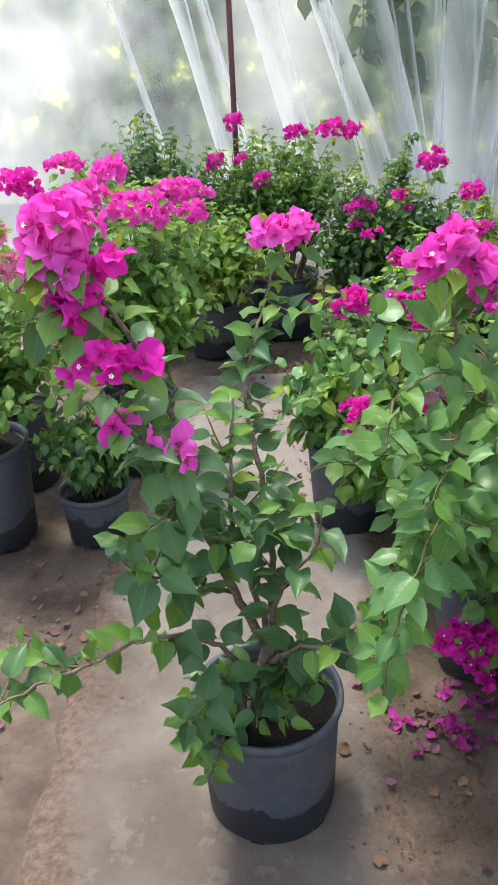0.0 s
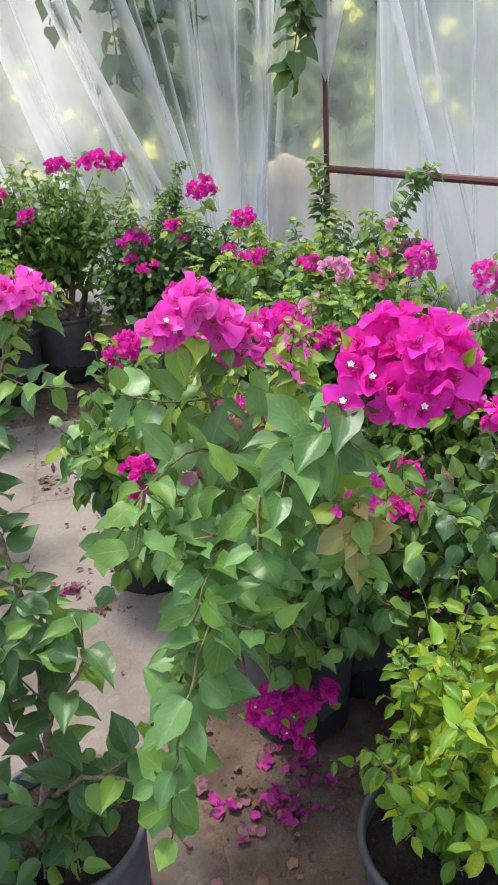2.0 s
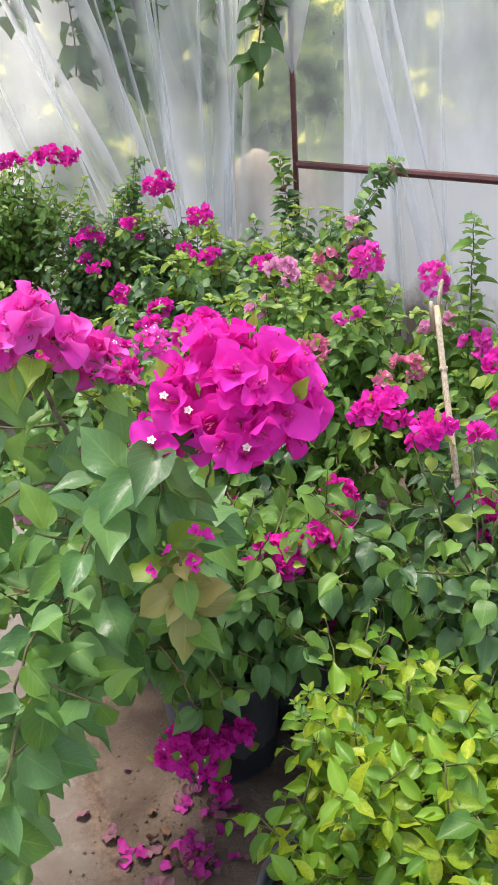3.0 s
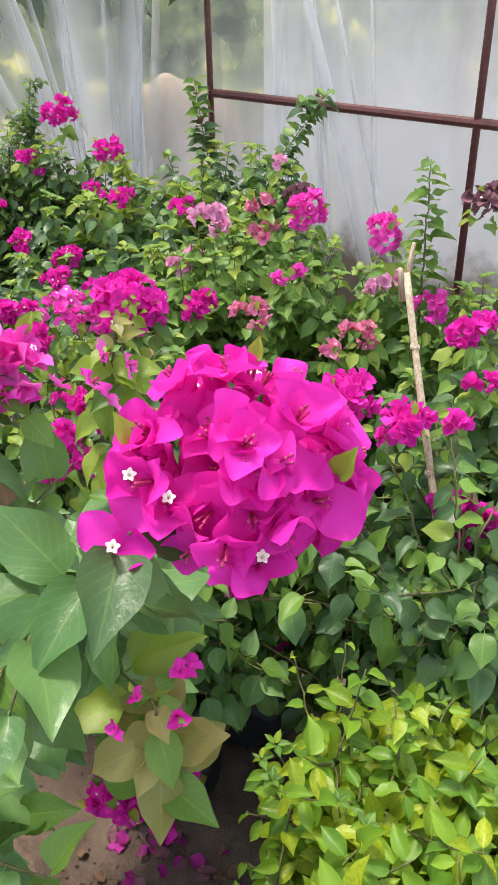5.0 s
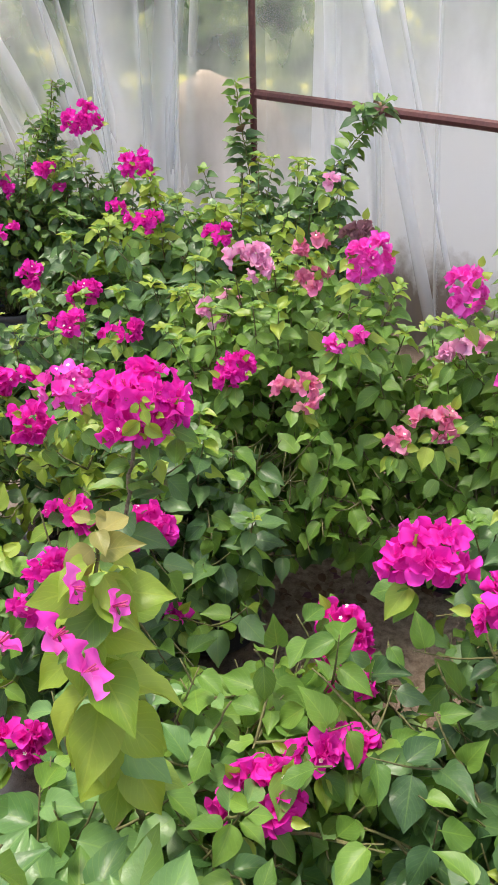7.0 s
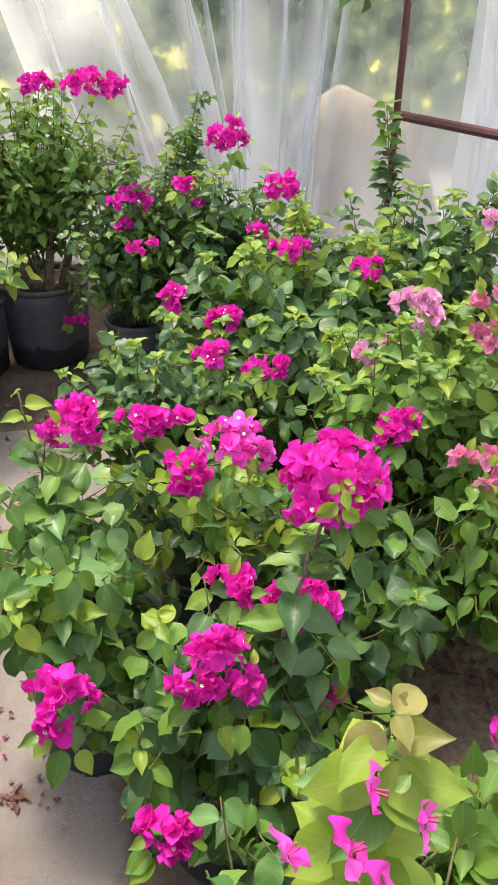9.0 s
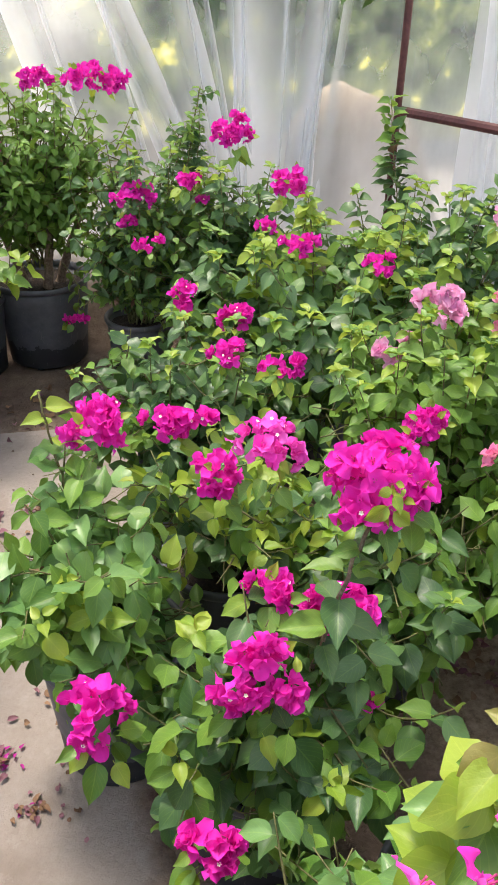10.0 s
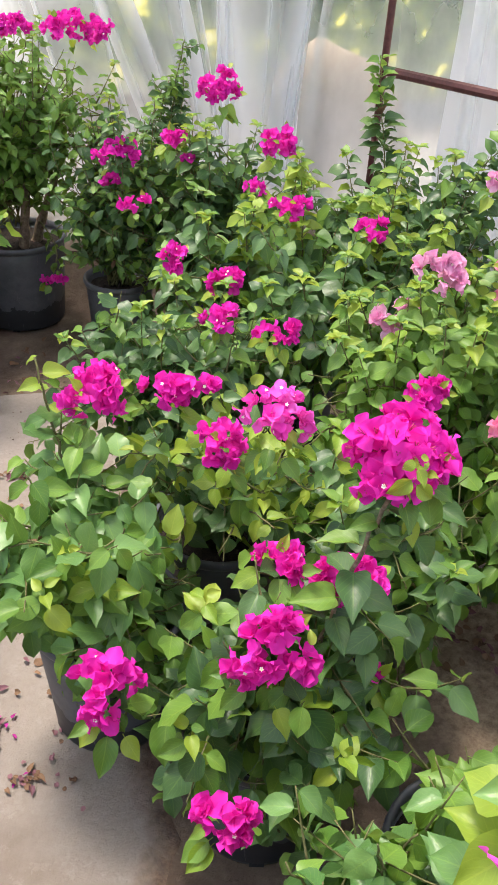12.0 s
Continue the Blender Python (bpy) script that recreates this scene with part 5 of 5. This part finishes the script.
p = Plant("bougainvillea with tall leafy shoots against the corner post", (1.42, 3.72), 23, leaf=MATURE, size=0.068, singles=160)
p.bush((1.40, 3.70, 0.50), (0.36, 0.30, 0.36), 50, 0.028, droop=0.8, shoots=12)
p.stem([(1.42, 3.75, 0.30), (1.42, 4.05, 0.75), (1.415, 4.2, 1.07)], 0.004, 0.0015, 0.35, 0.0075, 0, size=0.075)
p.stem([(1.45, 3.72, 0.35), (1.58, 3.75, 0.72), (1.68, 3.71, 0.90), (1.77, 3.68, 1.00)], 0.004, 0.0015, 0.30, 0.009, 3, size=0.072)
for c, r, n, k in (((1.487, 3.4, 0.875), (0.03, 0.025, 0.03), 6, PINK),):
    p.cluster(c, r, n, k, size=0.028, leaves=5)
p.finish()

p = Plant("magenta bougainvillea with upright flower heads in a pot", (0.82, 4.06), 24, leaf=MATURE, size=0.066, singles=90)
p.bush((0.80, 4.04, 0.48), (0.34, 0.24, 0.38), 48, 0.026, shoots=10)
for c, r, n in (((0.81, 4.06, 0.985), (0.065, 0.05, 0.065), 30), ((0.952, 3.790, 0.882), (0.055, 0.04, 0.05), 22), ((0.655, 4.02, 0.85), (0.04, 0.03, 0.025), 10), ((0.70, 4.0, 0.79), (0.02, 0.02, 0.02), 4)):
    p.cluster(c, r, n, size=0.030, leaves=6)
p.finish()

p = Plant("old magenta bougainvillea with thick trunks in a large pot", (0.10, 4.56), 25, leaf=FRESH, size=0.052, singles=90, pot_look=(0.165, 0.195, 0.36))
for a in ((-0.06, 0.0), (0.03, -0.05), (0.08, 0.03)):
    p.stem([(0.10 + a[0] * 0.8, 4.54 + a[1], 0.28), (0.10 + a[0] * 1.5, 4.52 + a[1], 0.45), (0.10 + a[0] * 2.6, 4.5 + a[1], 0.66)], 0.022, 0.012, 1.0, name="trunk", wood=BARK)
p.bush((0.12, 4.40, 0.64), (0.30, 0.16, 0.18), 12, 0.028, base=(0.10, 4.5, 0.42), low=-0.9)
p.bush((0.13, 4.44, 0.82), (0.44, 0.22, 0.28), 54, 0.026, shoots=8, base=(0.10, 4.5, 0.50))
p.stem([(0.2, 4.42, 0.45), (0.25, 4.36, 0.38), (0.24, 4.32, 0.27)], 0.003, 0.0015, 0.2, 0.018, 0)
for c, r, n in (((0.376, 4.3, 1.125), (0.105, 0.06, 0.055), 50), ((0.179, 4.45, 1.11), (0.055, 0.04, 0.04), 20), ((0.0, 4.28, 0.90), (0.055, 0.04, 0.045), 20), ((0.229, 4.3, 0.26), (0.045, 0.03, 0.02), 8)):
    p.cluster(c, r, n, size=0.030, leaves=4)
p.finish()

p = Plant("dark dense bougainvillea in a low pot", (0.48, 4.27), 26, size=0.048, singles=120, pot_look=(0.115, 0.135, 0.28))
p.bush((0.50, 4.14, 0.58), (0.27, 0.19, 0.36), 50, 0.024, shoots=8)
p.stem([(0.55, 4.3, 0.35), (0.68, 4.38, 0.75), (0.755, 4.4, 1.09)], 0.005, 0.002, 0.35, 0.007, 6, size=0.046)
for k in range(9):
    a = k * 0.7
    p.stem([(0.56, 4.3, 0.40), (0.64 + 0.08 * math.cos(a), 4.33 + 0.05 * math.sin(a), 0.68), (0.71 + 0.045 * math.cos(a), 4.36 + 0.03 * math.sin(a), 0.80 + 0.028 * k)], 0.003, 0.0015, 0.2, 0.010, 0, size=0.044, loose=True)
for c, r, n in (((0.475, 4.03, 0.80), (0.07, 0.04, 0.05), 22), ((0.44, 4.03, 0.71), (0.035, 0.03, 0.03), 8), ((0.501, 3.694, 0.743), (0.045, 0.03, 0.02), 7)):
    p.cluster(c, r, n, size=0.030, leaves=3)
p.finish()

p = Plant("low spreading bougainvillea with pale variegated leaves", (0.550, 3.176), 27, size=0.060, singles=200)
p.bush((0.530, 3.144, 0.367), (0.34, 0.24, 0.28), 46, 0.024, shoots=8)
p.stem([(0.490, 3.163, 0.288), (0.350, 3.150, 0.445), (0.249, 3.117, 0.462)], 0.004, 0.002, 0.3, 0.016, 2)
for c, r, n in (((0.539, 3.308, 0.709), (0.045, 0.03, 0.045), 14), ((0.625, 3.036, 0.674), (0.055, 0.03, 0.035), 14), ((0.748, 2.977, 0.655), (0.06, 0.03, 0.025), 10)):
    p.cluster(c, r, n, size=0.030, leaves=5)
p.finish()

# the row along the other side of the path
p = Plant("small leafy bougainvillea in a short grey pot", (-0.61, 2.44), 31, size=0.048, singles=120, pot_look=(0.105, 0.122, 0.19))
p.bush((-0.60, 2.42, 0.36), (0.20, 0.16, 0.14), 26, 0.022, low=-0.3)
p.finish()
p = Plant("tall pot of bougainvillea with salmon flower heads", (-0.98, 2.44), 32, leaf=FRESH, size=0.050, singles=120, pot_look=(0.140, 0.165, 0.38))
p.bush((-0.80, 2.36, 0.75), (0.26, 0.24, 0.30), 34, 0.024)
for c, r, n, k in (((-0.66, 2.05, 1.13), (0.05, 0.04, 0.04), 16, SALMON), ((-0.62, 2.0, 1.06), (0.05, 0.04, 0.035), 14, SALMON), ((-0.62, 2.1, 0.84), (0.03, 0.03, 0.02), 6, PINK), ((-0.69, 2.42, 1.20), (0.07, 0.05, 0.045), 24, MAGENTA)):
    p.cluster(c, r, n, k, size=0.032, leaves=5)
p.finish()
p = Plant("leafy bougainvillea standing behind the taller pot", (-0.98, 2.86), 33, size=0.050, singles=30)
p.bush((-0.92, 2.8, 0.65), (0.26, 0.2, 0.3), 20, 0.028)
p.finish()
p = Plant("flowering magenta bougainvillea with many heads at eye level", (-0.52, 2.98), 34, leaf=FRESH, size=0.064, singles=160)
p.bush((-0.48, 2.88, 0.78), (0.34, 0.28, 0.32), 46, 0.024, shoots=8)
for c, r, n in (((-0.453, 2.6, 1.20), (0.065, 0.05, 0.05), 26), ((-0.69, 3.0, 1.18), (0.075, 0.05, 0.04), 22), ((-0.29, 3.0, 1.065), (0.12, 0.06, 0.05), 42), ((-0.30, 2.25, 1.14), (0.06, 0.05, 0.05), 22), ((-0.38, 2.45, 1.12), (0.06, 0.05, 0.05), 22), ((-0.50, 2.4, 1.16), (0.07, 0.05, 0.05), 22), ((-0.22, 2.7, 1.05), (0.05, 0.04, 0.04), 14)):
    p.cluster(c, r, n, ROSE, size=0.032, leaves=6)
p.finish()
p = Plant("bright green bougainvillea without flowers at the end of the path", (-0.30, 4.26), 35, leaf=FRESH, size=0.072, singles=100, pot_look=(0.120, 0.145, 0.29))
p.bush((-0.28, 3.92, 0.58), (0.30, 0.22, 0.24), 40, 0.024, shoots=8, tip=YOUNG, tips=0.75)
p.finish()
p = Plant("dark green bougainvillea against the film wall", (-0.58, 4.42), 36, size=0.054, singles=60)
p.bush((-0.56, 4.38, 0.76), (0.40, 0.20, 0.46), 90, 0.024, shoots=4)
p.finish()
p = Plant("magenta bougainvillea beside the wall post", (-0.20, 4.46), 37, leaf=FRESH, size=0.044, singles=60)
p.bush((-0.16, 4.40, 0.68), (0.24, 0.18, 0.38), 44, 0.026)
for c, r, n in (((-0.139, 4.45, 1.17), (0.055, 0.04, 0.045), 20), ((-0.225, 4.3, 1.0), (0.05, 0.04, 0.045), 18), ((-0.11, 4.32, 1.01), (0.03, 0.03, 0.03), 8)):
    p.cluster(c, r, n, size=0.030, leaves=3)
p.finish()


# ---- cane, litter and fallen petals ----
def cane(foot, top):
    foot, top = Vector(foot), Vector(top)
    line = smooth_line([foot, foot.lerp(top, 0.4) + Vector((0.004, 0, 0)), foot.lerp(top, 0.8), top], 0.05)
    root = thing("bamboo_cane", tuple(foot), "split bleached bamboo cane standing in a pot", "cane")
    part("cane_shaft", mesh_from("cane_shaft", *tube(line, 0.0075, 0.0065, 10, 0.04), CANE), root)
    for k in (0.3, 0.6, 0.85):
        c = foot.lerp(top, k)
        part("node_ring", mesh_from("node_ring", *tube([c - Vector((0, 0, 0.004)), c, c + Vector((0, 0, 0.004))], 0.0086, 0.0086, 10), CANE), root)
    part("split_end", mesh_from("split_end", *tube([top - Vector((0.004, 0, 0.05)), top + Vector((-0.012, 0, 0.0)), top + Vector((-0.013, 0, 0.012))], 0.007, 0.004, 6, 0.1), CANE), root)
    part("split_end", mesh_from("split_end", *tube([top - Vector((0, 0, 0.03)), top + Vector((0.006, 0, 0.02)), top + Vector((0.010, 0, 0.055))], 0.007, 0.004, 6, 0.1), CANE), root)


cane((1.015, 1.32, 0.29), (1.119, 1.836, 1.015))


def litter(seed, count, spot, spread, looks, size, name, label, shapes, clumps=0):
    """Fallen bracts or leaves, strewn most thickly round a spot, each lying on the floor."""
    rng = random.Random(seed)
    heaps = [(rng.gauss(spot[0], spread[0]), rng.gauss(spot[1], spread[1])) for _ in range(clumps)]
    for _ in range(count):
        x, y = rng.gauss(spot[0], spread[0]), rng.gauss(spot[1], spread[1])
        if heaps and rng.random() < 0.85:
            x, y = rng.choice(heaps)
            x, y = x + rng.gauss(0, 0.014), y + rng.gauss(0, 0.012)
        left, right = path_edges(y)
        z = 0.006 if left + 0.03 < x < right - 0.03 and y < 3.8 else ground_height(x, y) + 0.006
        m = leaf_pose(Vector((x, y, z)), Vector((rng.uniform(-1, 1), rng.uniform(-1, 1), rng.uniform(0.0, 0.35))), Vector((rng.uniform(-0.7, 0.7), rng.uniform(-0.7, 0.7), 1)), size * rng.uniform(0.6, 1.3))
        ob = new(name, shape_mesh(name, shapes, rng.randrange(len(shapes)), rng.choice(looks)[0]))
        ob.matrix_basis = m
        tagged(ob, label, "fallen petal" if "petal" in name else "dead leaf", "litter on the floor")


PURPLE = leaf_pair("wilting bract", (0.300, 0.008, 0.170), (0.520, 0.030, 0.330), (0.60, 0.06, 0.35), through_light=0.25, vein=0.2, rough=0.7)
litter(1, 84, (0.44, 1.51), (0.075, 0.055), [PURPLE, PURPLE, DRIED], 0.026, "fallen_petal", "withering magenta bract fallen on the earth floor", BRACT_SHAPES, 11)
litter(2, 30, (0.46, 1.46), (0.10, 0.07), [DRIED, BROWN, BROWN], 0.026, "dead_leaf", "curled brown leaf on the earth floor", BRACT_SHAPES)
litter(3, 34, (0.10, 2.9), (0.06, 0.40), [DRIED, DRIED, BROWN, PURPLE], 0.017, "fallen_petal", "dried pink bract fallen on the path", BRACT_SHAPES)
litter(4, 60, (-0.72, 1.95), (0.16, 0.20), [BROWN, BROWN, DRIED], 0.028, "dead_leaf", "curled brown leaf on the earth floor", LEAF_SHAPES)
litter(5, 60, (0.0, 4.0), (0.20, 0.20), [BROWN, DRIED], 0.034, "dead_leaf", "curled brown leaf on the earth floor", LEAF_SHAPES)
litter(6, 40, (0.92, 1.48), (0.16, 0.08), [BROWN, DRIED, PURPLE], 0.030, "dead_leaf", "curled leaf on the earth floor", LEAF_SHAPES)
litter(7, 90, (1.20, 2.56), (0.18, 0.09), [BROWN, BROWN, DRIED], 0.030, "dead_leaf", "curled brown leaf on the earth floor", LEAF_SHAPES)
litter(8, 14, (0.25, 1.25), (0.25, 0.20), [BROWN, DRIED, PURPLE], 0.026, "dead_leaf", "curled brown leaf on the path", BRACT_SHAPES)
litter(10, 46, (0.05, 2.52), (0.05, 0.10), [BROWN, DRIED, BROWN, PURPLE], 0.024, "dead_leaf", "curled brown leaf on the path", LEAF_SHAPES, 4)
litter(11, 40, (0.02, 3.25), (0.07, 0.14), [BROWN, BROWN, DRIED], 0.028, "dead_leaf", "curled brown leaf on the path", LEAF_SHAPES, 4)
litter(9, 18, (0.13, 2.32), (0.04, 0.12), [BROWN, DRIED], 0.015, "dead_leaf", "small dead leaf on the path", BRACT_SHAPES, 3)


def crumbs(seed, count, spots):
    """Small clods and grit lying on the earth floor."""
    rng = random.Random(seed)
    verts, faces = [], []
    for _ in range(count):
        (cx, cy), (sx, sy) = rng.choice(spots)
        x, y = rng.gauss(cx, sx), rng.gauss(cy, sy)
        left, right = path_edges(y)
        z = 0.001 if left + 0.03 < x < right - 0.03 and y < 3.8 else ground_height(x, y)
        r = rng.uniform(0.0015, 0.0055) * rng.uniform(0.5, 1.2)
        s = len(verts)
        for dx, dy, dz in ((1, 0, 0), (-1, 0, 0), (0, 1, 0), (0, -1, 0), (0, 0, 1), (0, 0, -1)):
            k = r * rng.uniform(0.7, 1.3)
            verts.append((x + dx * k, y + dy * k, z + r * 0.4 + dz * k * 0.7))
        faces += [(s + a, s + b, s + c) for a, b, c in ((0, 2, 4), (2, 1, 4), (1, 3, 4), (3, 0, 4), (2, 0, 5), (1, 2, 5), (3, 1, 5), (0, 3, 5))]
    tagged(new("soil_crumbs", mesh_from("soil_crumbs", verts, faces, EARTH, False)), "scattered brown soil crumbs and grit", "soil crumbs", kind="stuff")


crumbs(5, 2600, [((0.45, 1.45), (0.13, 0.16)), ((0.42, 1.15), (0.10, 0.16)), ((-0.78, 1.85), (0.14, 0.25)), ((1.2, 2.55), (0.22, 0.12)), ((0.0, 4.0), (0.3, 0.2))])
